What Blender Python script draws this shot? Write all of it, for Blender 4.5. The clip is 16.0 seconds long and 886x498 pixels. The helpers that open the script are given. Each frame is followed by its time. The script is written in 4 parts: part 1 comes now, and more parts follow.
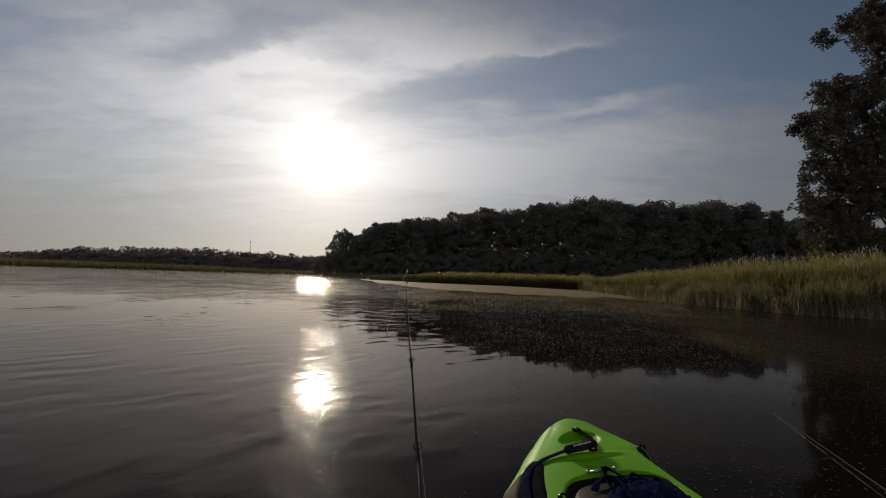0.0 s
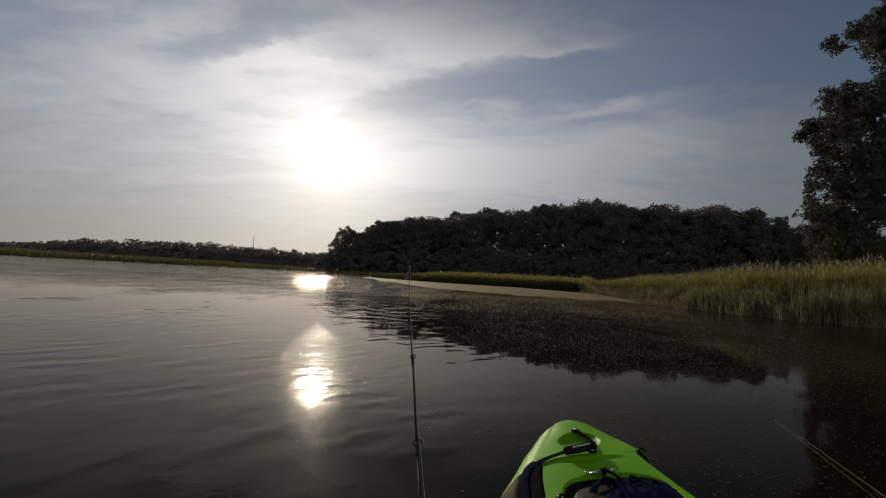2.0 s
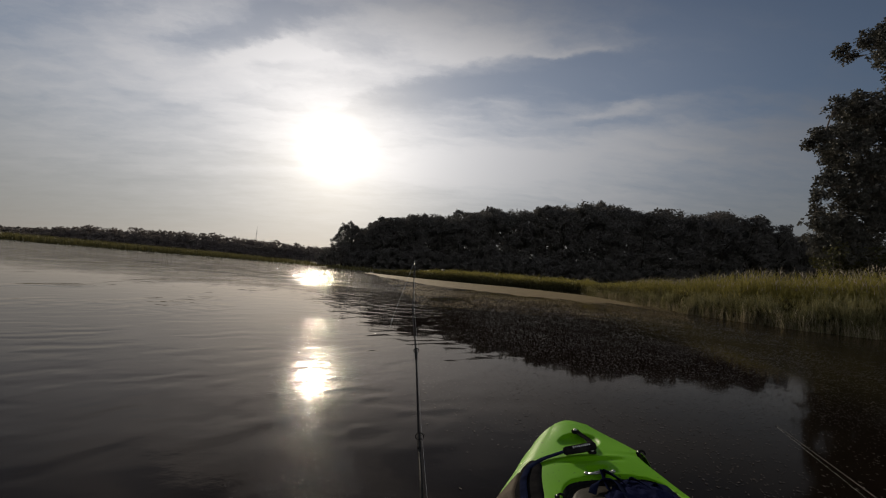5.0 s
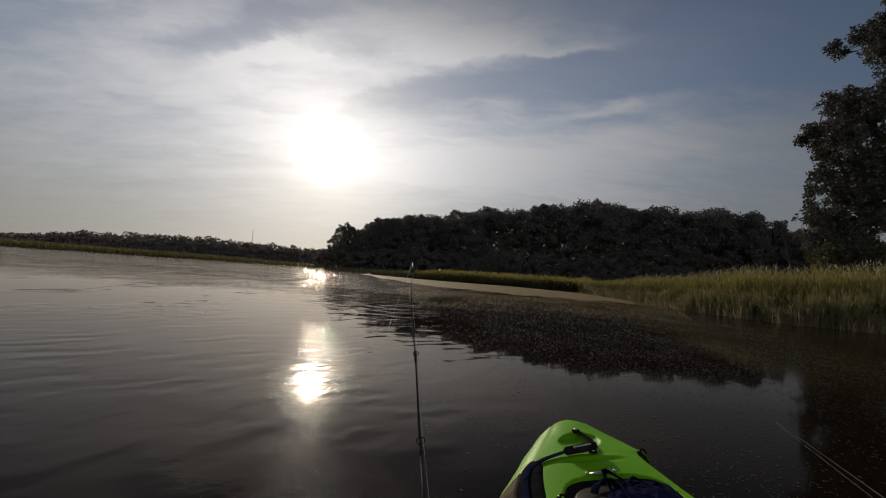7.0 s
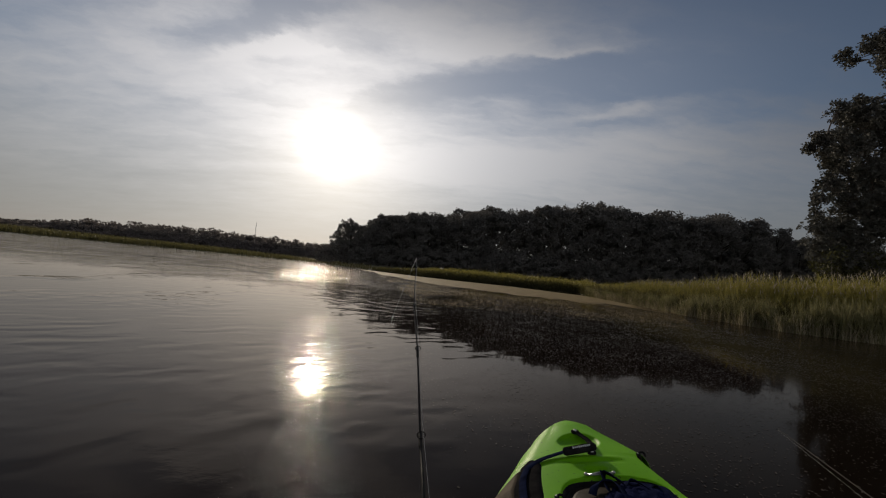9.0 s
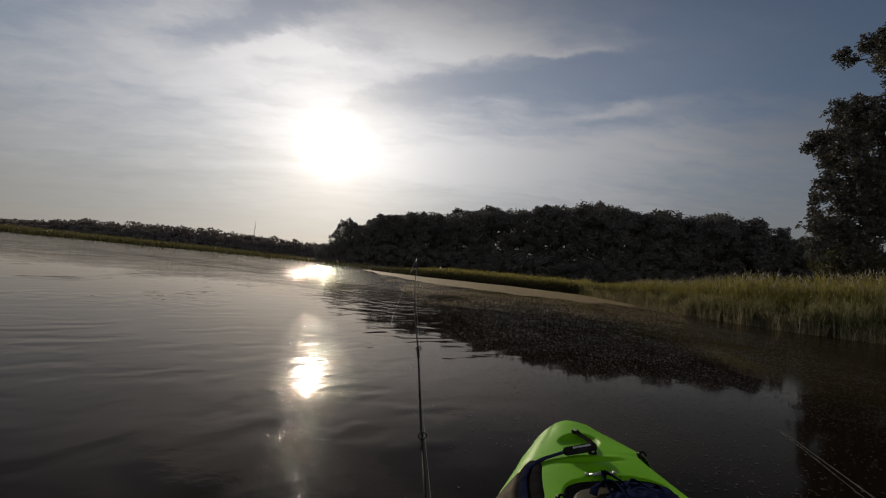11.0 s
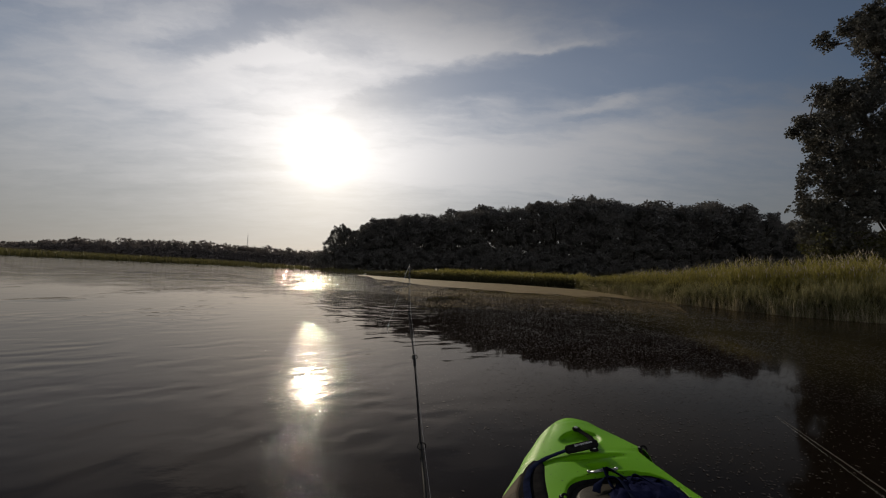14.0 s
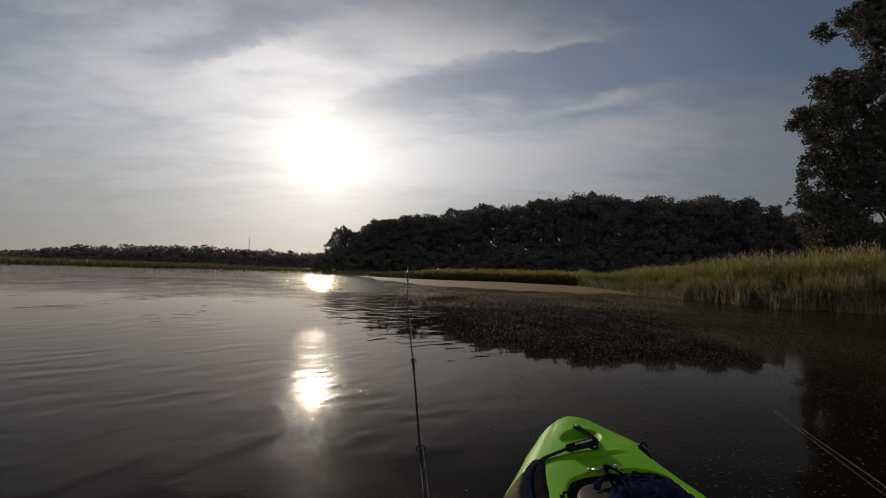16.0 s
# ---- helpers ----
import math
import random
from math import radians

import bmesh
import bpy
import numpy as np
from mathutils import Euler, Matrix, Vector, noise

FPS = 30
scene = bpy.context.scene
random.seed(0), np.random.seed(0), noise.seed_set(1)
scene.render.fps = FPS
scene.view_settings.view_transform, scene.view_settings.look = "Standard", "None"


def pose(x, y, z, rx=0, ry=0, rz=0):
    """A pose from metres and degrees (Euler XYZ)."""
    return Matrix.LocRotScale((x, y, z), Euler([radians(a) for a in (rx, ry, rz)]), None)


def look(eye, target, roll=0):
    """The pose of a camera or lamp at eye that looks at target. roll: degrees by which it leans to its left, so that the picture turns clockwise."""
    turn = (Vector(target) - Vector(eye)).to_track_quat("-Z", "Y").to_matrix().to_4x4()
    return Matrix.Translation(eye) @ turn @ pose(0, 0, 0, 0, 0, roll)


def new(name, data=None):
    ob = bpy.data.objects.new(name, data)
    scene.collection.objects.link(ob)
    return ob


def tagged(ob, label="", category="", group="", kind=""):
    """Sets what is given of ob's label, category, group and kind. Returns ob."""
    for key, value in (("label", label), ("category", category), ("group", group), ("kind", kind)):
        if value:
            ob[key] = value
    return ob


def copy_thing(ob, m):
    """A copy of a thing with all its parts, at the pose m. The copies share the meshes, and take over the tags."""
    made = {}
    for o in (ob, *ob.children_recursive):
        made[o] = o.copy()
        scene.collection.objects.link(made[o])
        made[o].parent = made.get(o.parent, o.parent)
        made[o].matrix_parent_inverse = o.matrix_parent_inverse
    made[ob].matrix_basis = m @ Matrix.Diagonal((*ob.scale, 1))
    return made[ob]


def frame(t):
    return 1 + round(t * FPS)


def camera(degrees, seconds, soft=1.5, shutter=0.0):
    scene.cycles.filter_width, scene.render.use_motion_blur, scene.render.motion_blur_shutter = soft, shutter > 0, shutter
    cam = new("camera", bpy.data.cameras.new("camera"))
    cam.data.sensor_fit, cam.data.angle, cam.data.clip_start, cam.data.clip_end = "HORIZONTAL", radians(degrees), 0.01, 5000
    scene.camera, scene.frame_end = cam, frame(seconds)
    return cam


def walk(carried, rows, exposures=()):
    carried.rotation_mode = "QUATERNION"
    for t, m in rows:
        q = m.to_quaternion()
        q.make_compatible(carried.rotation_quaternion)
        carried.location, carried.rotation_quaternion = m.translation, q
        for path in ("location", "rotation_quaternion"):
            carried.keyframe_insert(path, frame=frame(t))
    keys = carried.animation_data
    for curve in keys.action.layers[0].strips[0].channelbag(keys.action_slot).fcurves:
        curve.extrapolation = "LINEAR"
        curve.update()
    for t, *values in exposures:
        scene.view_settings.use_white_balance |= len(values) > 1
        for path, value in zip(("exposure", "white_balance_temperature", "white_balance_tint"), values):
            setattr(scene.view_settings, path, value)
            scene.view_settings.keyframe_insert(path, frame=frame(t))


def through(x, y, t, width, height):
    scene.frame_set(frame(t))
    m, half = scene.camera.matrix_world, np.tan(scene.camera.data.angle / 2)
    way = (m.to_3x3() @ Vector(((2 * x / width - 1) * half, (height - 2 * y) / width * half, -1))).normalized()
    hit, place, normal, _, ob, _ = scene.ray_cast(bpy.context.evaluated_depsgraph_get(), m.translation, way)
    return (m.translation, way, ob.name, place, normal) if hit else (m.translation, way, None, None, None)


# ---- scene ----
# One lens, carried in the hand of a paddler in a drifting kayak.
cam = camera(94, 16.0, soft=1.15)
ROWS = [
    (0, 0.014, -0.014, 1.057, 93.83, -1.77, -0.08),
    (0.5, 0.009, -0.009, 1.054, 93.72, -2.54, -0.01),
    (1, 0.015, -0.016, 1.056, 93.84, -1.95, 0.02),
    (1.5, 0.013, -0.017, 1.054, 93.78, -2.43, 0.13),
    (2, 0.011, -0.013, 1.052, 93.74, -3, 0.19),
    (2.5, 0.009, -0.012, 1.051, 93.69, -2.97, 0.14),
    (3, 0.005, -0.01, 1.043, 93.59, -4.33, 0.45),
    (3.5, 0.005, -0.011, 1.041, 93.61, -4.74, 0.55),
    (4, -0.005, -0.004, 1.036, 93.48, -5.44, 0.44),
    (6.5, 0.007, -0.009, 1.051, 93.48, -3.5, 0.28),
    (7, -0.005, 0.002, 1.046, 93.5, -3.95, 0),
    (7.5, -0.004, 0.003, 1.048, 93.45, -3.97, 0.01),
    (8, -0.008, 0.009, 1.043, 93.36, -4.37, -0.01),
    (8.5, -0.01, 0.009, 1.041, 93.3, -5.02, 0.12),
    (9, -0.012, 0.008, 1.037, 93.26, -5.59, 0.22),
    (11.5, -0.016, 0.013, 1.038, 93.22, -5.44, 0.03),
    (12, -0.002, 0.004, 1.051, 93.35, -3.23, -0.12),
    (12.5, -0.007, 0.006, 1.048, 93.35, -3.78, -0.1),
    (13, 0.001, -0.002, 1.057, 93.47, -2.54, -0.2),
    (13.5, -0.006, 0.01, 1.051, 93.43, -3.03, -0.37),
    (14, -0.007, 0.009, 1.055, 93.41, -2.65, -0.46),
    (14.5, 0, 0.018, 1.058, 93.21, -1.85, -0.53),
    (15, -0.008, 0.015, 1.057, 93.28, -2.36, -0.58),
    (15.5, -0.008, 0.007, 1.057, 93.25, -3.03, -0.32),
    (16, 0.007, -0.009, 1.068, 93.34, -1.49, -0.2),
]

walk(cam, [(t, pose(x, y, z, rx, ry, rz)) for t, x, y, z, rx, ry, rz in ROWS])

# ---- world, sun, exposure ----
SUN = Vector((-0.277, 0.924, 0.263)).normalized()
ELEV, AZIM = math.asin(SUN.z), math.atan2(SUN.x, SUN.y)
scene.view_settings.exposure = 0.0


class Nodes:
    """Short hand for building a node tree."""

    def __init__(self, tree):
        self.t = tree
        tree.nodes.clear()

    def put(self, kind, ins=(), out=0, op=None):
        n = self.t.nodes.new(kind)
        if op:
            n.operation = op
        items = ins.items() if isinstance(ins, dict) else enumerate(ins)
        for k, v in items:
            if v is None:
                continue
            if isinstance(v, bpy.types.NodeSocket):
                self.t.links.new(v, n.inputs[k])
            else:
                n.inputs[k].default_value = v
        return n.outputs[out] if out is not None else n

    def math(self, op, a, b=None, c=None):
        return self.put("ShaderNodeMath", (a, b, c), op=op)

    def vec(self, op, a, b=None):
        n = self.put("ShaderNodeVectorMath", (a, b), None, op)
        return n.outputs["Value"] if op in ("DOT_PRODUCT", "LENGTH") else n.outputs[0]

    def ramp(self, x, lo, hi, a=0.0, b=1.0):
        n = self.put("ShaderNodeMapRange", {0: x, 1: lo, 2: hi, 3: a, 4: b}, None)
        n.interpolation_type = "SMOOTHSTEP"
        return n.outputs[0]

    def mix(self, f, a, b, blend="MIX"):
        n = self.put("ShaderNodeMix", out=None)
        n.data_type, n.blend_type = "RGBA", blend
        for k, v in ((0, f), (6, a), (7, b)):
            if isinstance(v, bpy.types.NodeSocket):
                self.t.links.new(v, n.inputs[k])
            else:
                n.inputs[k].default_value = v
        return n.outputs[2]

    def noise(self, vec, scale, detail=4.0, rough=0.55, distort=0.0, out=0):
        return self.put("ShaderNodeTexNoise", {"Vector": vec, "Scale": scale, "Detail": detail, "Roughness": rough, "Distortion": distort}, out)

    def scaled(self, vec, s, rot=(0, 0, 0)):
        return self.put("ShaderNodeMapping", {"Vector": vec, "Scale": s, "Rotation": rot})


def build_sky():
    w = bpy.data.worlds.new("sky")
    scene.world = w
    w.use_nodes = True
    N = Nodes(w.node_tree)
    d = N.vec("NORMALIZE", N.put("ShaderNodeTexCoord"))
    sky = N.put("ShaderNodeTexSky", out=None)
    sky.sky_type, sky.sun_disc, sky.sun_elevation, sky.sun_rotation = "NISHITA", False, ELEV, AZIM
    sky.air_density, sky.dust_density, sky.ozone_density = 1.0, 0.6, 1.0
    blue = N.vec("MULTIPLY", sky.outputs[0], (SKY * 0.92, SKY, SKY * 1.14))
    near = N.math("ARCCOSINE", N.math("MINIMUM", N.vec("DOT_PRODUCT", d, tuple(SUN)), 0.99999))
    # thin high cloud: a flat layer seen in perspective, with drawn-out wisps and clear gaps
    sep = N.put("ShaderNodeSeparateXYZ", (d,), None)
    up = N.math("ADD", N.math("MAXIMUM", sep.outputs[2], 0.0), 0.16)
    flat = N.put("ShaderNodeCombineXYZ", (N.math("DIVIDE", sep.outputs[0], up), N.math("DIVIDE", sep.outputs[1], up), 0.0))
    warp = N.vec("SUBTRACT", N.noise(flat, 3.0, 6.0, 0.6, out=1), (0.5, 0.5, 0.5))
    bent = N.vec("ADD", flat, N.vec("MULTIPLY", warp, (0.42, 0.42, 0.0)))
    frayed = N.vec("SUBTRACT", N.noise(flat, 7.0, 7.0, 0.62, out=1), (0.5, 0.5, 0.5))
    frayed = N.vec("ADD", flat, N.vec("ADD", N.vec("MULTIPLY", warp, (0.10, 0.10, 0.0)), N.vec("MULTIPLY", frayed, (0.22, 0.10, 0.0))))
    streak = N.noise(N.scaled(bent, (1.1, 2.2, 1), (0, 0, radians(24))), 1.4, 8.0, 0.54)
    fibre = N.noise(N.scaled(frayed, (1.6, 5.0, 1), (0, 0, radians(14))), 2.2, 8.0, 0.6)
    broad = N.noise(bent, 0.8, 3.0)
    mottle = N.noise(N.vec("MULTIPLY", frayed, (1.0, 1.5, 1.0)), 4.6, 5.0, 0.55)
    cover = N.math("ADD", N.math("MULTIPLY", streak, 0.62), N.math("ADD", N.math("MULTIPLY", broad, 0.45), N.math("SUBTRACT", N.math("MULTIPLY", fibre, 0.64), 0.06)))
    cover = N.math("ADD", cover, N.math("MULTIPLY", N.math("SUBTRACT", mottle, 0.5), 0.36))
    for u0, v0, u1, v1, low, high, amount in WISPS + GAPS:  # each band with its own softness towards the horizon and overhead
        ax, ay = u1 - u0, v1 - v0
        size = math.hypot(ax, ay)
        rel = N.vec("SUBTRACT", frayed, (u0, v0, 0))
        along = N.math("DIVIDE", N.vec("DOT_PRODUCT", rel, (ax, ay, 0)), size)
        past = N.math("MAXIMUM", N.math("MAXIMUM", N.math("MULTIPLY", along, -1.0), N.math("SUBTRACT", along, size)), 0.0)
        past = N.math("DIVIDE", past, 0.5 * (low + high) + 0.25 * size)
        side = N.vec("DOT_PRODUCT", rel, (-ay / size, ax / size, 0) if ax > 0 else (ay / size, -ax / size, 0))
        off = N.math("ADD", N.math("DIVIDE", N.math("MAXIMUM", side, 0.0), low), N.math("DIVIDE", N.math("MAXIMUM", N.math("MULTIPLY", side, -1.0), 0.0), high))
        fall = N.math("ADD", N.math("MULTIPLY", off, off), N.math("MULTIPLY", past, past))
        cover = N.math("ADD", cover, N.math("MULTIPLY", N.math("POWER", 2.71828, N.math("MULTIPLY", fall, -1.0)), amount))
    mask = N.ramp(cover, 0.42, 1.44)
    haze = N.ramp(sep.outputs[2], 0.02, 0.36, 0.85, 0.0)  # the layer runs together towards the horizon
    mask = N.math("ADD", N.math("MULTIPLY", mask, N.math("SUBTRACT", 1.0, haze)), N.math("MULTIPLY", haze, 0.60))
    # light scattered forward through the cloud round the sun
    veil = N.math("MULTIPLY", N.math("POWER", 2.71828, N.math("MULTIPLY", near, -1 / 0.42)), 0.765)
    glow = N.math("MULTIPLY", N.math("POWER", 2.71828, N.math("MULTIPLY", N.math("MULTIPLY", near, near), -1 / 0.0021)), 2.1)
    core = N.math("MULTIPLY", N.math("POWER", 2.71828, N.math("MULTIPLY", N.math("MULTIPLY", near, near), -1 / 0.00048)), 24.0)
    lit = N.math("ADD", N.math("MULTIPLY", N.math("ADD", veil, 0.088), N.math("ADD", N.math("MULTIPLY", mask, 0.97), 0.32)), 0.0)
    away = N.ramp(near, 0.66, 1.08, 1.0, 0.48)  # the cloud thins and darkens away from the sun
    away = N.math("SUBTRACT", 1.0, N.math("MULTIPLY", N.math("SUBTRACT", 1.0, away), N.ramp(sep.outputs[2], 0.12, 0.38)))
    away = N.math("MULTIPLY", away, N.ramp(sep.outputs[2], 0.43, 0.62, 1.0, 0.42))  # and is dimmed overhead, mostly unseen, so the near water mirrors less
    lit = N.math("MULTIPLY", lit, away)
    lit = N.math("ADD", lit, N.math("MULTIPLY", N.ramp(near, 1.4, 2.6, 0.0, 0.75), N.math("ADD", mask, 0.4)))  # unseen bright cloud added behind, to lift the shaded woods and reeds
    white = N.put("ShaderNodeCombineXYZ", (lit, N.math("MULTIPLY", lit, 0.962), N.math("MULTIPLY", lit, 0.945)))
    thin = N.math("MULTIPLY", N.math("SUBTRACT", 1.0, N.math("MULTIPLY", mask, 0.65)), N.math("SUBTRACT", 1.0, N.math("MULTIPLY", haze, 0.90)))
    halo = N.math("MULTIPLY", N.math("POWER", 2.71828, N.math("MULTIPLY", N.math("MULTIPLY", near, near), -1 / 0.022)), 0.10)
    disc = N.math("ADD", N.math("ADD", glow, halo), core)
    white = N.vec("ADD", white, N.put("ShaderNodeCombineXYZ", (disc, N.math("MULTIPLY", disc, 0.91), N.math("MULTIPLY", disc, 0.76))))
    total = N.vec("ADD", N.vec("MULTIPLY", blue, N.put("ShaderNodeCombineXYZ", (thin, thin, thin))), white)
    N.put("ShaderNodeOutputWorld", (N.put("ShaderNodeBackground", (total, 1.0)),), None)


SKY = 0.036
# bands of cloud and clear gaps on the cloud layer: from, to, softness below and above, amount
WISPS = [
    (-0.848, 1.454, -0.619, 1.366, 0.139, 0.026, 0.44), (-0.619, 1.366, -0.496, 1.404, 0.075, 0.018, 0.42), (-0.483, 1.68, -0.02, 1.403, 0.043, 0.199, 0.25),
    (-0.059, 1.397, 0.128, 1.328, 0.024, 0.075, 0.30), (0.224, 1.335, 0.406, 1.289, 0.018, 0.032, 0.36), (-0.371, 1.218, -0.161, 1.184, 0.092, 0.092, 0.12),
    (0.487, 1.69, 0.633, 1.614, 0.041, 0.036, 0.26), (0.667, 1.565, 0.794, 1.477, 0.055, 0.055, 0.24), (0.195, 2.25, 1.257, 1.676, 0.28, 0.22, 0.42),
    (-1.097, 1.444, -1.043, 1.807, 0.197, 0.197, 0.20), (-0.314, 2.33, 0.698, 2.466, 0.50, 0.42, 0.42), (-2.3, 2.3, -1.25, 1.55, 0.55, 0.40, 0.20),
    (-1.716, 2.5, -0.836, 2.563, 0.075, 0.075, 0.10), (-0.165, 1.24, 0.25, 1.235, 0.13, 0.13, 0.20)]
GAPS = [
    (-0.921, 1.356, -0.609, 1.249, 0.074, 0.074, -0.32), (-0.609, 1.249, -0.327, 1.171, 0.042, 0.042, -0.22), (-0.266, 1.645, 0.028, 1.538, 0.136, 0.078, -0.28),
    (0.028, 1.538, 0.312, 1.464, 0.104, 0.104, -0.15), (-1.276, 1.778, -1.135, 1.883, 0.07, 0.07, -0.16), (-1.156, 2.262, -0.946, 2.376, 0.094, 0.063, -0.16),
    (-2.002, 2.685, -1.258, 2.635, 0.102, 0.061, -0.16), (0.70, 1.22, 1.131, 1.043, 0.30, 0.30, -0.40), (0.525, 1.734, 0.694, 1.677, 0.031, 0.031, -0.12),
    (-1.371, 1.185, -1.075, 1.152, 0.129, 0.129, -0.20), (0.391, 1.451, 0.881, 1.419, 0.127, 0.127, -0.09), (-0.678, 1.463, -0.515, 1.436, 0.045, 0.030, -0.22)]
build_sky()
lamp = bpy.data.lights.new("sun", "SUN")
lamp.energy, lamp.angle, lamp.color = 3.0, radians(0.8), (1.0, 0.86, 0.66)
new("sun", lamp).matrix_world = look(SUN * 100, (0, 0, 0))


# ---- materials ----
def material(name):
    m = bpy.data.materials.new(name)
    m.use_nodes = True
    return m, Nodes(m.node_tree)


def surface(name, dark, light, rough=0.5, scale=8.0, metal=0.0, bump=0.002, fine=60.0, rough_var=0.1, random_by=None, gloss=0.5, specks=False):
    """A surface with blotches and grain: two colours mixed at two scales, with relief."""
    m, N = material(name)
    p = N.put("ShaderNodeTexCoord", out=3)
    a, b = N.noise(p, scale), N.noise(p, fine, 3.0)
    f = N.math("ADD", N.math("MULTIPLY", a, 0.7), N.math("MULTIPLY", b, 0.3))
    f = N.ramp(f, 0.3, 0.7)
    if random_by == "island":
        r = N.put("ShaderNodeNewGeometry", out="Random Per Island")
        f = N.math("ADD", N.math("MULTIPLY", f, 0.4), N.math("MULTIPLY", r, 0.6))
    col = N.mix(f, (*dark, 1), (*light, 1))
    if specks:  # dried spots of mud
        col = N.mix(N.ramp(N.noise(p, 95.0, 1.0, 0.3), 0.745, 0.765), col, (0.03, 0.028, 0.012, 1))
    nor = N.put("ShaderNodeBump", {"Strength": 1.0, "Distance": bump, "Height": N.math("ADD", a, N.math("MULTIPLY", b, 0.4))})
    sh = N.put("ShaderNodeBsdfPrincipled", {"Base Color": col, "Roughness": N.math("ADD", N.math("MULTIPLY", b, rough_var), rough - rough_var / 2),
                                           "Metallic": metal, "Normal": nor, "Specular IOR Level": gloss})
    N.put("ShaderNodeOutputMaterial", (sh,), None)
    return m


def leafy(name, dark, light, through=0.35, low=None, low_z=(0.2, 1.2), rough=0.55, gloss=0.12):
    """Foliage: each leaf its own tone, light passing through it; low: stem colour and shade towards the foot, painted
    in together.
    """
    m, N = material(name)
    g = N.put("ShaderNodeNewGeometry", out=None)
    big = N.noise(g.outputs["Position"], 0.35, 3.0)
    f = N.math("ADD", N.math("MULTIPLY", g.outputs["Random Per Island"], 0.65), N.math("MULTIPLY", N.ramp(big, 0.3, 0.7), 0.35))
    col = N.mix(f, (*dark, 1), (*light, 1))
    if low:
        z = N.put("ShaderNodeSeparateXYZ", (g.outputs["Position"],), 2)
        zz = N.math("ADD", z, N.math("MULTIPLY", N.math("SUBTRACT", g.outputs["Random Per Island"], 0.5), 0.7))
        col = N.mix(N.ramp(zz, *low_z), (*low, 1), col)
    pr = N.put("ShaderNodeBsdfPrincipled", {"Base Color": col, "Roughness": rough, "Specular IOR Level": gloss})
    tr = N.put("ShaderNodeBsdfTranslucent", (col,))
    N.put("ShaderNodeOutputMaterial", (N.put("ShaderNodeMixShader", (through, pr, tr)),), None)
    return m


def water_material():
    m, N = material("river_water")
    pos = N.put("ShaderNodeNewGeometry", out="Position")
    s = N.put("ShaderNodeSeparateXYZ", (pos,), None)
    x, y = s.outputs[0], s.outputs[1]
    wide = N.noise(pos, 0.12, 2.0)
    # breeze: the open river is ruffled further out, the water between the weeds lies still
    out = N.ramp(y, 12.0, 36.0)
    still = N.ramp(N.math("ADD", N.math("SUBTRACT", x, N.math("MULTIPLY", y, 0.03)), N.math("MULTIPLY", wide, 2.0)), -0.4, 2.4, 1.0, 0.12)
    ruffle = N.ramp(N.noise(N.scaled(pos, (0.05, 0.16, 1)), 1.0, 3.0), 0.35, 0.65, 0.55, 1.25)
    ruffle = N.math("MULTIPLY", ruffle, N.ramp(N.noise(N.scaled(pos, (0.55, 0.40, 1)), 1.0, 4.0, 0.6), 0.38, 0.62, 0.15, 1.7))
    # a passing wake: short crests running aslant towards the boat
    bent = N.vec("ADD", pos, N.vec("MULTIPLY", N.vec("SUBTRACT", N.noise(pos, 0.8, 1.0, out=1), (0.5, 0.5, 0.5)), (0.9, 0.9, 0.0)))
    wake = N.math("SINE", N.math("MULTIPLY", N.vec("DOT_PRODUCT", bent, (0.74, -0.67, 0.0)), 2 * math.pi / 0.46))
    wake = N.math("MULTIPLY", wake, N.ramp(N.noise(N.scaled(pos, (1.5, 1.5, 1)), 1.0, 2.0), 0.44, 0.63))
    swell = N.noise(N.put("ShaderNodeCombineXYZ", (N.vec("DOT_PRODUCT", pos, (0.95, 1.05, 0.0)), N.vec("DOT_PRODUCT", pos, (1.55, -1.40, 0.0)), 0.0)), 1.0, 1.5, 0.35, 0.5)
    ripple = N.noise(N.scaled(pos, (1.6, 2.0, 1), (0, 0, radians(-8))), 1.0, 3.0, 0.5, 0.4)
    far = N.noise(N.scaled(pos, (3.6, 4.6, 1), (0, 0, radians(5))), 1.0, 4.0, 0.6)
    grain = N.noise(pos, 22.0, 2.0)
    skin = N.ramp(N.noise(pos, 1.1, 3.0), 0.4, 0.62, 0.1, 1.0)
    h = N.math("MULTIPLY", swell, N.math("MULTIPLY", still, N.ramp(y, 3.5, 9.0, 0.008, 0.003)))
    h = N.math("ADD", h, N.math("MULTIPLY", wake, N.math("MULTIPLY", still, N.math("MULTIPLY", N.ramp(y, 3.8, 8.0, 0.0026, 0.0004), N.ramp(y, 1.7, 2.9, 0.25, 1.0)))))
    h = N.math("ADD", h, N.math("MULTIPLY", ripple, N.math("MULTIPLY", N.math("MULTIPLY", still, N.ramp(N.math("ADD", x, N.math("MULTIPLY", y, 0.17)), -3.2, 0.2, 0.14, 1.0)), N.ramp(y, 7.0, 12.5, 0.0005, 0.036))))
    paws = N.ramp(N.noise(N.scaled(pos, (0.45, 0.22, 1)), 1.0, 3.0, 0.6), 0.50, 0.66)
    dash = N.noise(N.scaled(pos, (2.0, 2.6, 1)), 1.0, 2.0, 0.45, 0.3)
    h = N.math("ADD", h, N.math("MULTIPLY", N.math("MULTIPLY", dash, paws), N.math("MULTIPLY", still, N.ramp(y, 3.5, 9.0, 0.0, 0.022))))
    h = N.math("ADD", h, N.math("MULTIPLY", far, N.math("MULTIPLY", N.math("MULTIPLY", out, ruffle), N.math("MULTIPLY", N.math("MULTIPLY", still, N.ramp(x, -45.0, -16.0, 0.4, 1.0)), 0.070))))
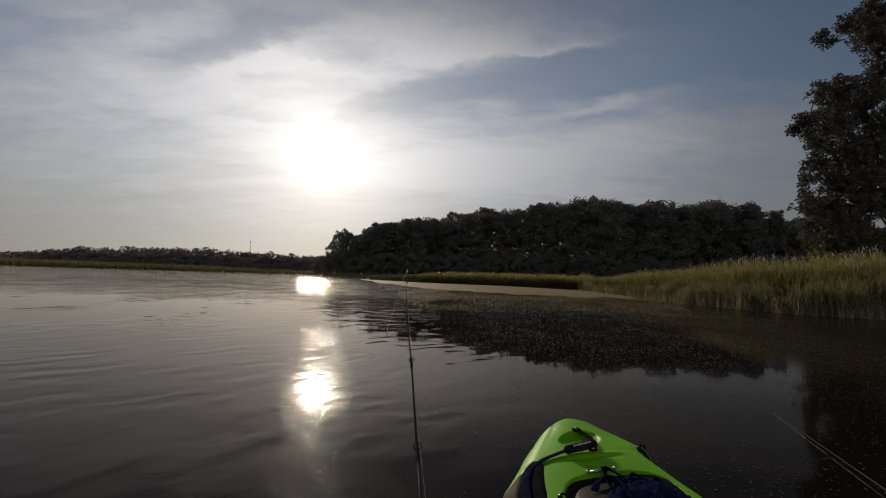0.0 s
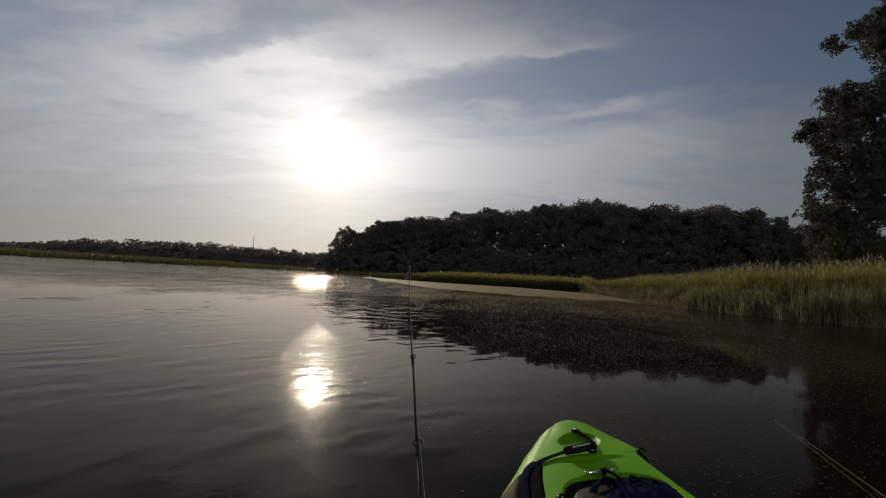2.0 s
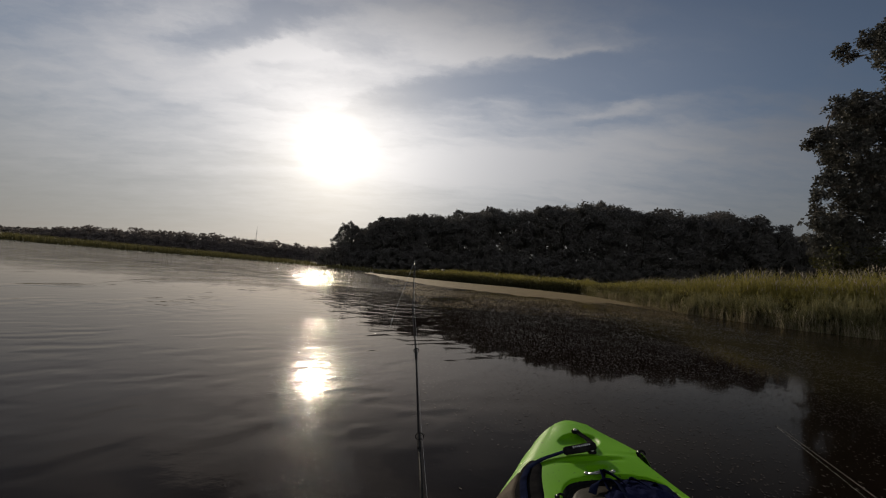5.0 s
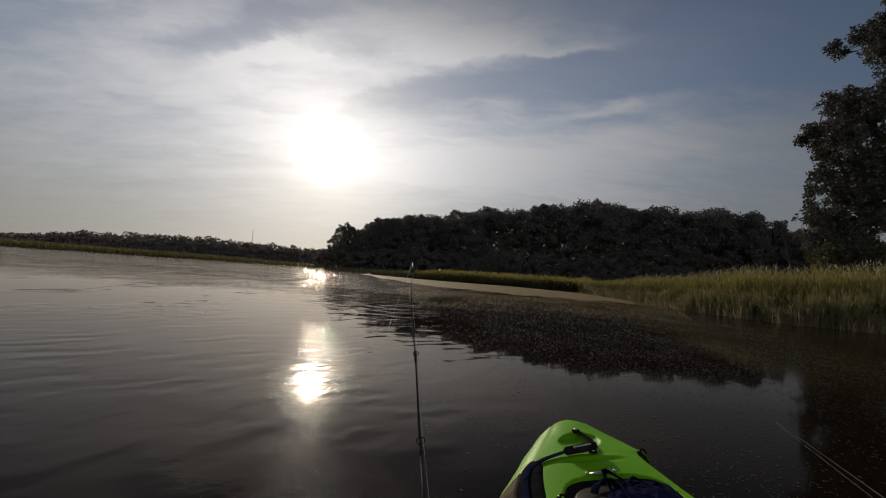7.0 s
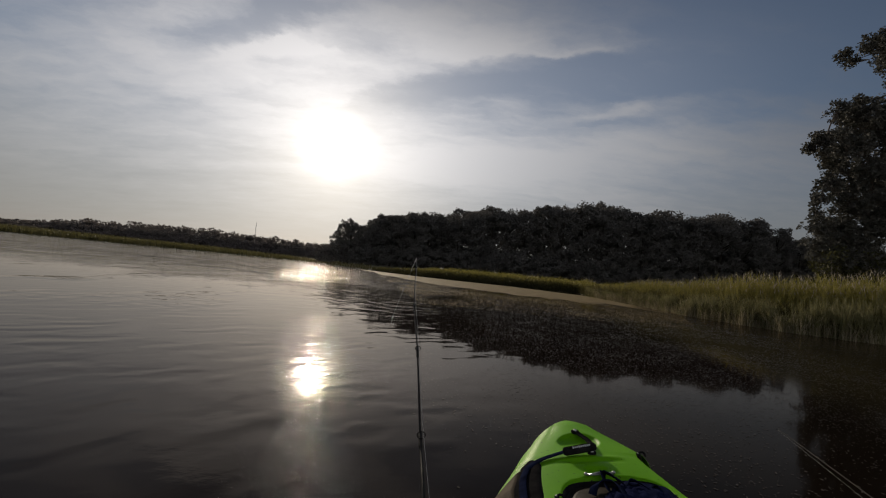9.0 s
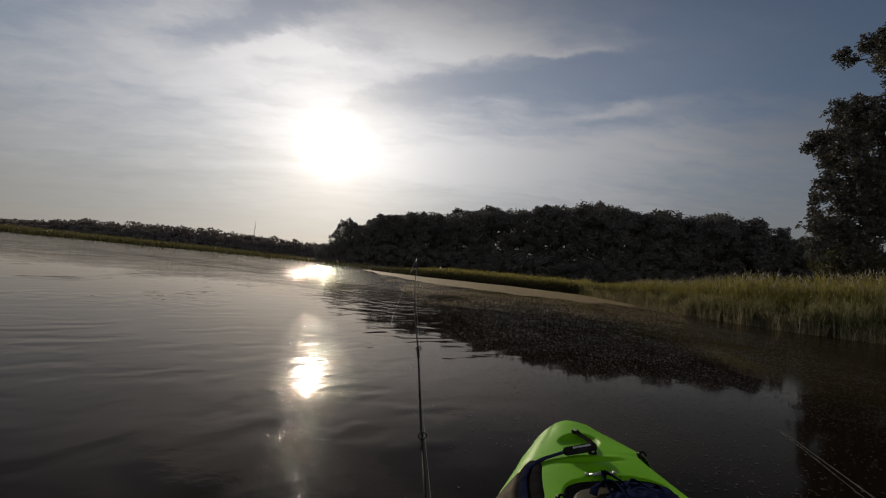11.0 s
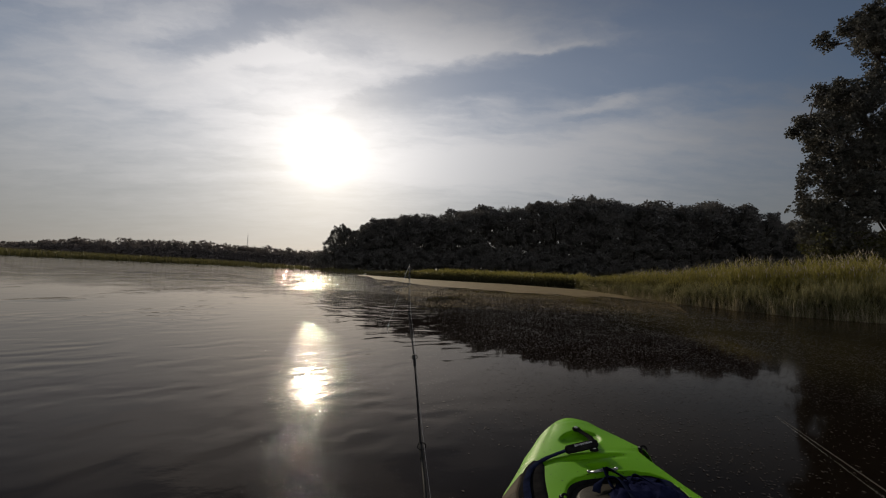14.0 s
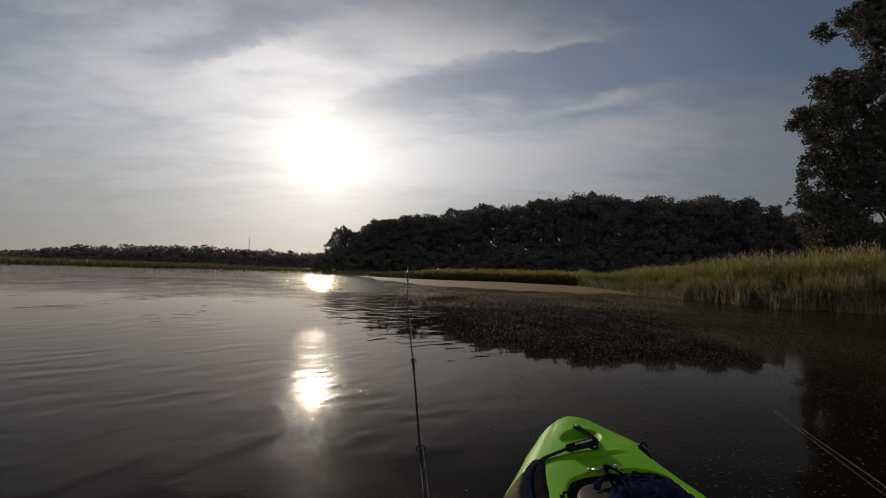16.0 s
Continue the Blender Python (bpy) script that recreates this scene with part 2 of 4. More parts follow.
    h = N.math("ADD", h, N.math("MULTIPLY", grain, N.math("MULTIPLY", N.math("MULTIPLY", skin, still), 0.0006)))
    nor = N.put("ShaderNodeBump", {"Strength": 1.0, "Distance": 1.0, "Height": h})
    murk = N.mix(N.noise(pos, 0.6, 4.0), (0.0048, 0.0026, 0.0019, 1), (0.0085, 0.0046, 0.0034, 1))
    film = N.ramp(N.math("ADD", N.math("SUBTRACT", x, N.math("MULTIPLY", y, 0.33)), N.math("MULTIPLY", wide, 2.0)), 0.2, 2.6)
    film = N.math("MULTIPLY", film, N.ramp(y, 7.0, 9.5))
    bay = N.ramp(N.math("ADD", N.math("SUBTRACT", x, N.math("MULTIPLY", y, 0.33)), N.math("MULTIPLY", wide, 2.0)), 3.1, 4.4)
    film = N.math("MAXIMUM", film, N.math("MULTIPLY", bay, N.ramp(y, 2.6, 4.2)))
    film = N.math("MAXIMUM", film, N.math("MULTIPLY", N.ramp(N.math("ADD", x, N.math("MULTIPLY", wide, 1.0)), 0.1, 2.2), N.ramp(y, 3.4, 6.0, 0.46, 0.0)))
    murk = N.mix(film, murk, (0.0085, 0.0070, 0.0042, 1))
    murk = N.mix(N.math("MULTIPLY", bay, N.ramp(y, 3.8, 7.5)), murk, (0.0135, 0.0118, 0.0075, 1))
    # tannin-brown water: a murky body under a slightly tinted mirror, dulled where film lies on it
    gloss = N.put("ShaderNodeBsdfGlossy", {"Color": (0.98, 0.905, 0.835, 1), "Roughness": N.math("ADD", N.math("MULTIPLY", film, 0.08), 0.03), "Normal": nor})
    body = N.put("ShaderNodeBsdfDiffuse", {"Color": murk})
    share = N.put("ShaderNodeFresnel", {"IOR": N.math("SUBTRACT", 1.18, N.math("MULTIPLY", film, 0.15)), "Normal": nor})
    share = N.math("MINIMUM", N.math("MULTIPLY", N.math("POWER", share, 1.20), 1.30), 0.97)
    sh = N.put("ShaderNodeMixShader", (share, body, gloss))
    N.put("ShaderNodeOutputMaterial", (sh,), None)
    return m


WATER = water_material()
EARTH = surface("marsh_earth", (0.035, 0.03, 0.018), (0.10, 0.09, 0.045), 0.9, 0.8, fine=9.0, bump=0.03)
BARK_WOOD = surface("woodland_bark", (0.018, 0.016, 0.014), (0.045, 0.040, 0.034), 0.9, 3.0, fine=22.0, bump=0.02, gloss=0.0)
BARK = surface("bark", (0.035, 0.028, 0.022), (0.13, 0.105, 0.085), 0.85, 3.0, fine=22.0, bump=0.02)
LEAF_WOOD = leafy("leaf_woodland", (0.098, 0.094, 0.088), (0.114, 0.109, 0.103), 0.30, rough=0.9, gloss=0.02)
# paler than the near leaves: haze over the far bank, put into the colour
LEAF_FAR_HAZE = leafy("leaf_far_bank_haze", (0.125, 0.110, 0.104), (0.142, 0.126, 0.119), 0.4, rough=0.9, gloss=0.02)
LEAF_TREE = leafy("leaf_maple", (0.048, 0.048, 0.042), (0.106, 0.102, 0.088), 0.26, rough=0.6, gloss=0.14)
LEAF_BUSH = leafy("leaf_shrub", (0.030, 0.032, 0.012), (0.072, 0.068, 0.028), 0.28)
# low: darker stems plus the shade at the reeds' foot, put into the colour
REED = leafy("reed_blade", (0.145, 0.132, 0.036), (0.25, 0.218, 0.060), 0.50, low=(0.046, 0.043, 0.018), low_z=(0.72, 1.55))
FRINGE = leafy("sedge_fringe_blade", (0.080, 0.080, 0.032), (0.25, 0.228, 0.115), 0.45, gloss=0.06)
SEDGE = leafy("sedge_blade", (0.072, 0.066, 0.024), (0.125, 0.112, 0.046), 0.35)
STRAW = leafy("dry_stalk", (0.12, 0.10, 0.06), (0.50, 0.43, 0.29), 0.40)
PLUME = leafy("seed_plume", (0.16, 0.135, 0.11), (0.34, 0.30, 0.25), 0.4)
MAT_WEED = surface("algae_mat", (0.10, 0.072, 0.030), (0.23, 0.170, 0.080), 0.8, 1.2, fine=14.0, bump=0.006, gloss=0.05)
FLAKE = leafy("water_weed_leaf", (0.022, 0.018, 0.015), (0.102, 0.084, 0.070), 0.1, rough=0.45, gloss=0.15)
BUBBLE = surface("wet_speck", (0.012, 0.010, 0.008), (0.05, 0.045, 0.036), 0.10, 30.0, bump=0.0, rough_var=0.03, random_by="island", gloss=0.6)
LIME = surface("lime_polyethylene", (0.098, 0.295, 0.0015), (0.122, 0.335, 0.003), 0.46, 3.0, fine=240.0, bump=0.0006, rough_var=0.14, gloss=0.10, specks=True)
PANEL = surface("grey_brown_side_panel", (0.012, 0.0095, 0.007), (0.042, 0.032, 0.023), 0.75, 7.0, fine=120.0, bump=0.001, gloss=0.0)
WORN = surface("worn_side_panel", (0.022, 0.018, 0.014), (0.085, 0.068, 0.052), 0.62, 9.0, fine=130.0, bump=0.0015, gloss=0.01)
HULL = surface("hull_polyethylene", (0.15, 0.44, 0.012), (0.19, 0.52, 0.016), 0.42, 4.0, fine=200.0, bump=0.0006)
RUBBER = surface("black_rubber", (0.008, 0.008, 0.009), (0.020, 0.019, 0.019), 0.65, 20.0, fine=150.0, bump=0.0008, gloss=0.0)
NAVY = surface("navy_webbing", (0.006, 0.0075, 0.016), (0.013, 0.017, 0.042), 0.85, 30.0, fine=500.0, bump=0.0012, gloss=0.0)
NYLON = surface("navy_nylon", (0.006, 0.007, 0.020), (0.016, 0.019, 0.055), 0.75, 14.0, fine=300.0, bump=0.002, gloss=0.0)
STEEL = surface("stainless_steel", (0.34, 0.34, 0.33), (0.52, 0.52, 0.50), 0.32, 40.0, metal=1.0, fine=300.0, bump=0.0003)
GREY = surface("grey_hatch_plastic", (0.010, 0.009, 0.008), (0.032, 0.027, 0.022), 0.5, 12.0, fine=160.0, bump=0.0015, gloss=0.04)
PRINT = surface("white_print", (0.55, 0.55, 0.55), (0.72, 0.72, 0.70), 0.6, 60.0, bump=0.0)
GRAPHITE = surface("graphite_blank", (0.012, 0.011, 0.011), (0.030, 0.028, 0.026), 0.45, 30.0, fine=200.0, bump=0.0003, gloss=0.06)
LINE = surface("fishing_line", (0.16, 0.16, 0.155), (0.26, 0.26, 0.25), 0.35, 50.0, bump=0.0, gloss=0.3)
MAST = surface("mast_steel", (0.16, 0.16, 0.17), (0.26, 0.26, 0.27), 0.6, 0.5, bump=0.0)


# ---- mesh helpers ----
def thing(name, label, category, group="", kind="", at=Matrix.Identity(4)):
    ob = new(name)
    ob.matrix_world = at
    return tagged(ob, label, category, group, kind)


def mesh_from(name, verts, faces, mat, smooth=False):
    me = bpy.data.meshes.new(name)
    me.from_pydata([tuple(v) for v in verts], [], [tuple(f) for f in faces])
    me.materials.append(mat)
    if smooth:
        me.polygons.foreach_set("use_smooth", [True] * len(me.polygons))
    me.update()
    return me


def quads(name, v, mat):
    """One mesh of loose quads, from an array (n, 4, 3)."""
    v = np.asarray(v, dtype=np.float32).reshape(-1, 4, 3)
    n = len(v)
    me = bpy.data.meshes.new(name)
    me.vertices.add(4 * n)
    me.vertices.foreach_set("co", v.ravel())
    me.loops.add(4 * n)
    me.loops.foreach_set("vertex_index", np.arange(4 * n, dtype=np.int32))
    me.polygons.add(n)
    me.polygons.foreach_set("loop_start", np.arange(0, 4 * n, 4, dtype=np.int32))
    me.polygons.foreach_set("loop_total", np.full(n, 4, dtype=np.int32))
    me.materials.append(mat)
    me.update(calc_edges=True)
    me.validate()
    return me


def part(name, me, parent, label=""):
    ob = new(name, me)
    ob.parent = parent
    return tagged(ob, label)


def grid_faces(rows, cols, wrap=False):
    f = []
    for i in range(rows - 1):
        for j in range(cols if wrap else cols - 1):
            k = (j + 1) % cols
            f.append((i * cols + j, i * cols + k, (i + 1) * cols + k, (i + 1) * cols + j))
    return f


def tube(points, radii, sides=8, caps=True):
    """Vertices and faces of a tapered tube along points."""
    P = [Vector(p) for p in points]
    V, side = [], None
    for i, p in enumerate(P):
        d = (P[min(i + 1, len(P) - 1)] - P[max(i - 1, 0)]).normalized()
        if side is None:
            side = d.orthogonal().normalized()
        side = (side - d * side.dot(d)).normalized()
        o = d.cross(side)
        for k in range(sides):
            a = 2 * math.pi * k / sides
            V.append(p + (side * math.cos(a) + o * math.sin(a)) * radii[i])
    F = grid_faces(len(P), sides, True)
    if caps:
        F += [tuple(range(sides))[::-1], tuple(range((len(P) - 1) * sides, len(P) * sides))]
    return V, F


def join(*pieces):
    V, F = [], []
    for v, f in pieces:
        n = len(V)
        V += list(v)
        F += [tuple(i + n for i in q) for q in f]
    return V, F


def ring(centre, normal, radius, wire, sides=20, around=6):
    n = Vector(normal).normalized()
    a = n.orthogonal().normalized()
    b = n.cross(a)
    V = []
    for i in range(sides):
        t = 2 * math.pi * i / sides
        r = a * math.cos(t) + b * math.sin(t)
        for k in range(around):
            u = 2 * math.pi * k / around
            V.append(Vector(centre) + r * (radius + wire * math.cos(u)) + n * wire * math.sin(u))
    F = [(i * around + k, i * around + (k + 1) % around, ((i + 1) % sides) * around + (k + 1) % around, ((i + 1) % sides) * around + k)
         for i in range(sides) for k in range(around)]
    return V, F


def ribbon(points, ups, width, thick):
    """A flat strap along points, lying square to ups."""
    P, V = [Vector(p) for p in points], []
    for i, p in enumerate(P):
        d = (P[min(i + 1, len(P) - 1)] - P[max(i - 1, 0)]).normalized()
        u = (Vector(ups[i]) - d * Vector(ups[i]).dot(d)).normalized()
        s = d.cross(u)
        for a, b in ((-1, -1), (-0.92, 1), (0.92, 1), (1, -1)):
            V.append(p + s * a * width / 2 + u * b * thick / 2)
    F = grid_faces(len(P), 4, True) + [(3, 2, 1, 0), tuple(range(4 * len(P) - 4, 4 * len(P)))]
    return V, F


def smooth_path(points, n):
    """n points on a smooth curve through the given ones."""
    P = np.array(points, dtype=float)
    k = len(P)
    out = []
    for u in np.linspace(0, k - 1, n):
        i = min(int(u), k - 2)
        f = u - i
        p0, p1, p2, p3 = P[max(i - 1, 0)], P[i], P[i + 1], P[min(i + 2, k - 1)]
        out.append(0.5 * (2 * p1 + (p2 - p0) * f + (2 * p0 - 5 * p1 + 4 * p2 - p3) * f * f + (3 * p1 - p0 - 3 * p2 + p3) * f ** 3))
    return np.array(out)


# ---- the large structure: river and shore ----
# The shoreline, seen from the river, and the ground that rises behind it.
SHORE = [(-1000, -300), (-600, 60), (-320, 165), (-192, 180), (-150, 188), (-72, 176), (-48, 162), (-38, 133), (-27, 108), (-15.3, 84), (-3.2, 66), (1.5, 63), (9.3, 58.5),
         (17.6, 54.5), (15.0, 41.1), (14.0, 29.6), (13.3, 22.8), (13.6, 19.2), (14.3, 16.8), (15.4, 15.7), (16.4, 15.2), (21, 11), (30, 2), (60, -40), (150, -260), (-150, -500)]
SHORE_A = [math.atan2(x, y) for x, y in SHORE]
SHORE_A[-1] = 2 * math.pi + SHORE_A[-1]
SHORE_R = [math.hypot(x, y) for x, y in SHORE]
SHORE_A, SHORE_R = SHORE_A + [SHORE_A[0] + 2 * math.pi], SHORE_R + [SHORE_R[0]]


def shore_radius(a):
    a = SHORE_A[0] + (a - SHORE_A[0]) % (2 * math.pi)
    return float(np.interp(a, SHORE_A, SHORE_R))


def ground_height(x, y):
    d = math.hypot(x, y) - shore_radius(math.atan2(x, y))
    return float(np.interp(d, [-0.4, 0.0, 2.0, 12.0, 70.0, 700.0, 4000.0], [-0.25, -0.02, 0.10, 0.35, 1.6, 4.0, 6.0]))


def build_water():
    R = [0.0, 1, 2, 4, 8, 16, 40, 100, 300, 1000, 4200]
    n = 96
    V = [(0, 0, 0)] + [(r * math.sin(2 * math.pi * k / n), r * math.cos(2 * math.pi * k / n), 0) for r in R[1:] for k in range(n)]
    F = [(0, 1 + (k + 1) % n, 1 + k) for k in range(n)]
    F += [tuple(1 + i for i in f) for f in grid_faces(len(R) - 1, n, True)]
    tagged(new("water", mesh_from("water", V, F, WATER)), "calm dark river water with soft ripples reflecting the low sun", "water", kind="structure")


def build_ground():
    A = sorted(set(list(np.linspace(SHORE_A[0], SHORE_A[0] + 2 * math.pi, 240, endpoint=False)) + SHORE_A[:-1]))
    D = [-0.4, 0.0, 1.0, 2.0, 6.0, 12.0, 30.0, 70.0, 250.0, 700.0, 4000.0]
    V = []
    for d in D:
        for a in A:
            r = shore_radius(a) + d
            x, y = r * math.sin(a), r * math.cos(a)
            wob = 0.0 if d < 1 else 0.06 * noise.noise((x * 0.3, y * 0.3, 0))
            V.append((x, y, float(np.interp(d, [-0.4, 0.0, 2.0, 12.0, 70.0, 700.0, 4000.0], [-0.25, -0.02, 0.10, 0.35, 1.6, 4.0, 6.0])) + wob))
    F = [f[::-1] for f in grid_faces(len(D), len(A), True)]
    tagged(new("ground", mesh_from("ground", V, F, EARTH, True)), "low marshy ground of dark earth behind the reeds", "ground", kind="structure")


build_water()
build_ground()


# ---- trees ----
def leaves_at(rng, centres, spread, size, flat=0.75):
    """Rhombic leaves round the given points: array (n, 4, 3)."""
    n = len(centres)
    o = rng.normal(size=(n, 3))
    o *= (rng.uniform(0, 1, n) ** 0.45 / np.linalg.norm(o, axis=1))[:, None]
    c = centres + o * spread * 1.9 * np.array([1, 1, flat])
    d = rng.normal(size=(n, 3))
    d[:, 2] = d[:, 2] * 0.7 - 0.35
    d /= np.linalg.norm(d, axis=1, keepdims=True)
    e = np.cross(d, rng.normal(size=(n, 3)))
    e /= np.linalg.norm(e, axis=1, keepdims=True)
    s = (size * rng.uniform(0.6, 1.35, n))[:, None]
    return np.stack([c - d * s * 0.5, c + e * s * 0.36 - d * s * 0.05, c + d * s * 0.5, c - e * s * 0.36 - d * s * 0.05], 1)


def woodland_tree(seed, height, radius, base=0.12, top=1.0, leaf=0.43, clumps=104, per=54, airy=0.0):
    """A broad-leaved tree: tapered trunk with limbs, and a crown of clumped leaves. Built at the origin."""
    rng = np.random.default_rng(seed)
    tree = thing("tree", "tall leafy woodland tree standing dark against the light", "tree", "woodland trees")
    lean = rng.normal(size=2) * 0.03 * height
    spine = [(lean[0] * u * u, lean[1] * u * u, -0.6 + (height * 0.88 + 0.6) * u) for u in np.linspace(0, 1, 7)]
    wood = [tube(spine, np.interp(np.linspace(0, 1, 7), [0, 0.12, 1], [0.021, 0.016, 0.003]) * height, 7)]
    C = []
    for _ in range(clumps):
        u = rng.uniform(0, 1) ** 0.85
        prof = min(1.0, 0.72 + 0.9 * u) * math.sqrt(max(0.05, 1 - max(0.0, (u - 0.5) / 0.52) ** 2))
        a, q = rng.uniform(0, 2 * math.pi), rng.uniform(0.35, 1.0) ** 0.6
        z = height * (base + (top - base - 0.05) * u)
        rr = radius * prof * q * rng.uniform(0.8, 1.05)
        C.append((rr * math.cos(a) + lean[0] * u, rr * math.sin(a) + lean[1] * u, z + rng.normal() * 0.3))
    C = np.array(C)
    for c in C[rng.choice(len(C), 9, replace=False)]:
        foot = np.array([lean[0] * 0.2, lean[1] * 0.2, max(c[2] - 0.16 * height - 0.35 * math.hypot(c[0], c[1]), 0.12 * height)])
        mid = (foot + c) / 2 + np.array([0, 0, -0.02 * height])
        wood.append(tube([foot, mid, c], [0.007 * height, 0.004 * height, 0.0015 * height], 5))
    part("trunk", mesh_from("trunk", *join(*wood), BARK_WOOD, True), tree)
    pts = np.repeat(C, per, axis=0)
    part("crown", quads("crown", leaves_at(rng, pts, radius * (0.118 + airy), leaf), LEAF_WOOD), tree)
    return tree


def planted(rng, tree, x, y, height, wide, native):
    s = height / native
    z = ground_height(x, y) - 0.05
    ob = copy_thing(tree, pose(x, y, z, 0, 0, rng.uniform(0, 360)) @ Matrix.Diagonal((s * wide, s * wide, s, 1)))
    ob.matrix_basis = pose(x, y, z, 0, 0, rng.uniform(0, 360)) @ Matrix.Diagonal((s * wide, s * wide, s, 1))
    return ob


def build_woods():
    rng = np.random.default_rng(5)
    native = 18.0
    kinds = [woodland_tree(11, native, 4.6), woodland_tree(12, native, 5.2, clumps=110), woodland_tree(13, native, 4.0, base=0.08),
             woodland_tree(14, native, 5.6, base=0.14, clumps=106), woodland_tree(15, native, 4.4, base=0.05, airy=0.05)]
    # height of the wood's skyline along the bank, at its front edge
    HX = [-30, -28.5, -27, -25.5, -24, -22.8, -21.8, -20.6, -19, -14, 2, 20, 32, 43, 54, 61, 67.5, 71, 75, 82, 90, 120]
    HZ = [4.0, 6.0, 9.3, 11.6, 11.8, 10.8, 9.2, 10.4, 11.4, 13.4, 15.6, 18.4, 20.2, 20.8, 19.8, 20.0, 21.8, 19.6, 19.2, 17.4, 16.8, 16.8]
    used = [False] * len(kinds)

    def plant(x, y, h, wide):
        k = int(rng.integers(len(kinds)))
        z = ground_height(x, y)
        if not used[k]:
            used[k] = True
            s = h / native
            kinds[k].matrix_basis = pose(x, y, z - 0.05, 0, 0, rng.uniform(0, 360)) @ Matrix.Diagonal((s * wide, s * wide, s, 1))
            return kinds[k]
        return planted(rng, kinds[k], x, y, h, wide, native)

    for row, (y0, step, drop) in enumerate(((137, 6.6, 0.4), (145, 7.2, 0.0), (155, 7.8, 0.2))):
        x = -37.0 + row * 1.5
        while x < 150:
            k = y0 / 100
            y = y0 + rng.uniform(-1.5, 1.5)
            h = float(np.interp(x / k, HX, HZ)) * k - drop - ground_height(x, y) + rng.normal() * (0.4 if x < -18 else 0.8) + 0.3
            plant(x, y, max(h, 6.0), rng.uniform(0.9, 1.3) * (0.72 if x < -26 else 1.15 if x < -18 else 1.15 if h < 18 else 1.0))
            x += step * rng.uniform(0.75, 1.25) * (0.36 if x < -26 else 0.5 if x < -18 else 0.7 if x < 5 else 1.0)
    # low growth closing the wood's foot
    bush = woodland_tree(31, native, 11.0, base=0.02, top=0.9, clumps=60, per=44, leaf=1.25)
    tagged(bush, "dense dark shrub at the foot of the wood", "shrub", "woodland shrubs")
    bush.name = "shrub"
    first, x, back = True, -39.0, 0.0
    while x < 150 or not back:
        if x >= 150:  # a second line of it deeper in the wood
            x, back = -34.0, 18.0
        y, h = 131 + back + rng.uniform(-1.5, 1.5) + (5 if x < -30 else 0), rng.uniform(6.0, 9.5)
        m = pose(x, y, ground_height(x, y) - 0.1, 0, 0, rng.uniform(0, 360)) @ Matrix.Diagonal((h / native,) * 3 + (1,))
        if first:
            bush.matrix_basis, first = m, False
        else:
            copy_thing(bush, m).matrix_basis = m
        x += rng.uniform(3.6, 5.4)


def build_far_wood():
    """The wooded far bank: rounded crowns run together, too far off to tell apart."""
    rng = np.random.default_rng(41)
    FX = [-760, -560, -400, -375, -345, -314, -280, -218, -165, -117, -60]
    FZ = [15, 15, 12, 10, 12.5, 16.7, 17.7, 19.0, 17.0, 15.6, 14.0]
    C = []
    for y0, step, low in ((318, 6.0, 9.5), (328, 6.6, 4.5), (342, 7.2, 1.0), (358, 8.5, 0.0)):
        x, k = -520.0, y0 / 350
        while x < -30:
            h = float(np.interp(x / k, FX, FZ)) * k + rng.normal() * 0.6 - low
            w, y = rng.uniform(6.0, 9.0), y0 + rng.uniform(-4, 4)
            for _ in range(64):
                a, u = rng.uniform(0, 2 * math.pi), rng.uniform(-0.06, 1)
                q = math.sqrt(max(0.03, 1 - max(0.0, (u - 0.45) / 0.56) ** 2)) * math.sqrt(rng.uniform(0.2, 1))
                C.append((x + w * q * math.cos(a), y + w * q * math.sin(a), 1.2 + (h - 1.6) * u))
            x += step * rng.uniform(0.7, 1.3)
    C = np.array(C)
    deep = C[::4] * np.array([1.0, 1.0, 0.88]) + np.array([0.0, 6.0, 0.0])  # boughs deeper in close the gaps
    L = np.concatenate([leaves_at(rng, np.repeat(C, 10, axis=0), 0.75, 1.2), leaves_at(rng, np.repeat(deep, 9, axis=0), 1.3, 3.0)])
    tagged(new("far_wood", quads("far_wood", L, LEAF_FAR_HAZE)), "distant wooded river bank with rounded tree crowns", "trees", kind="stuff")


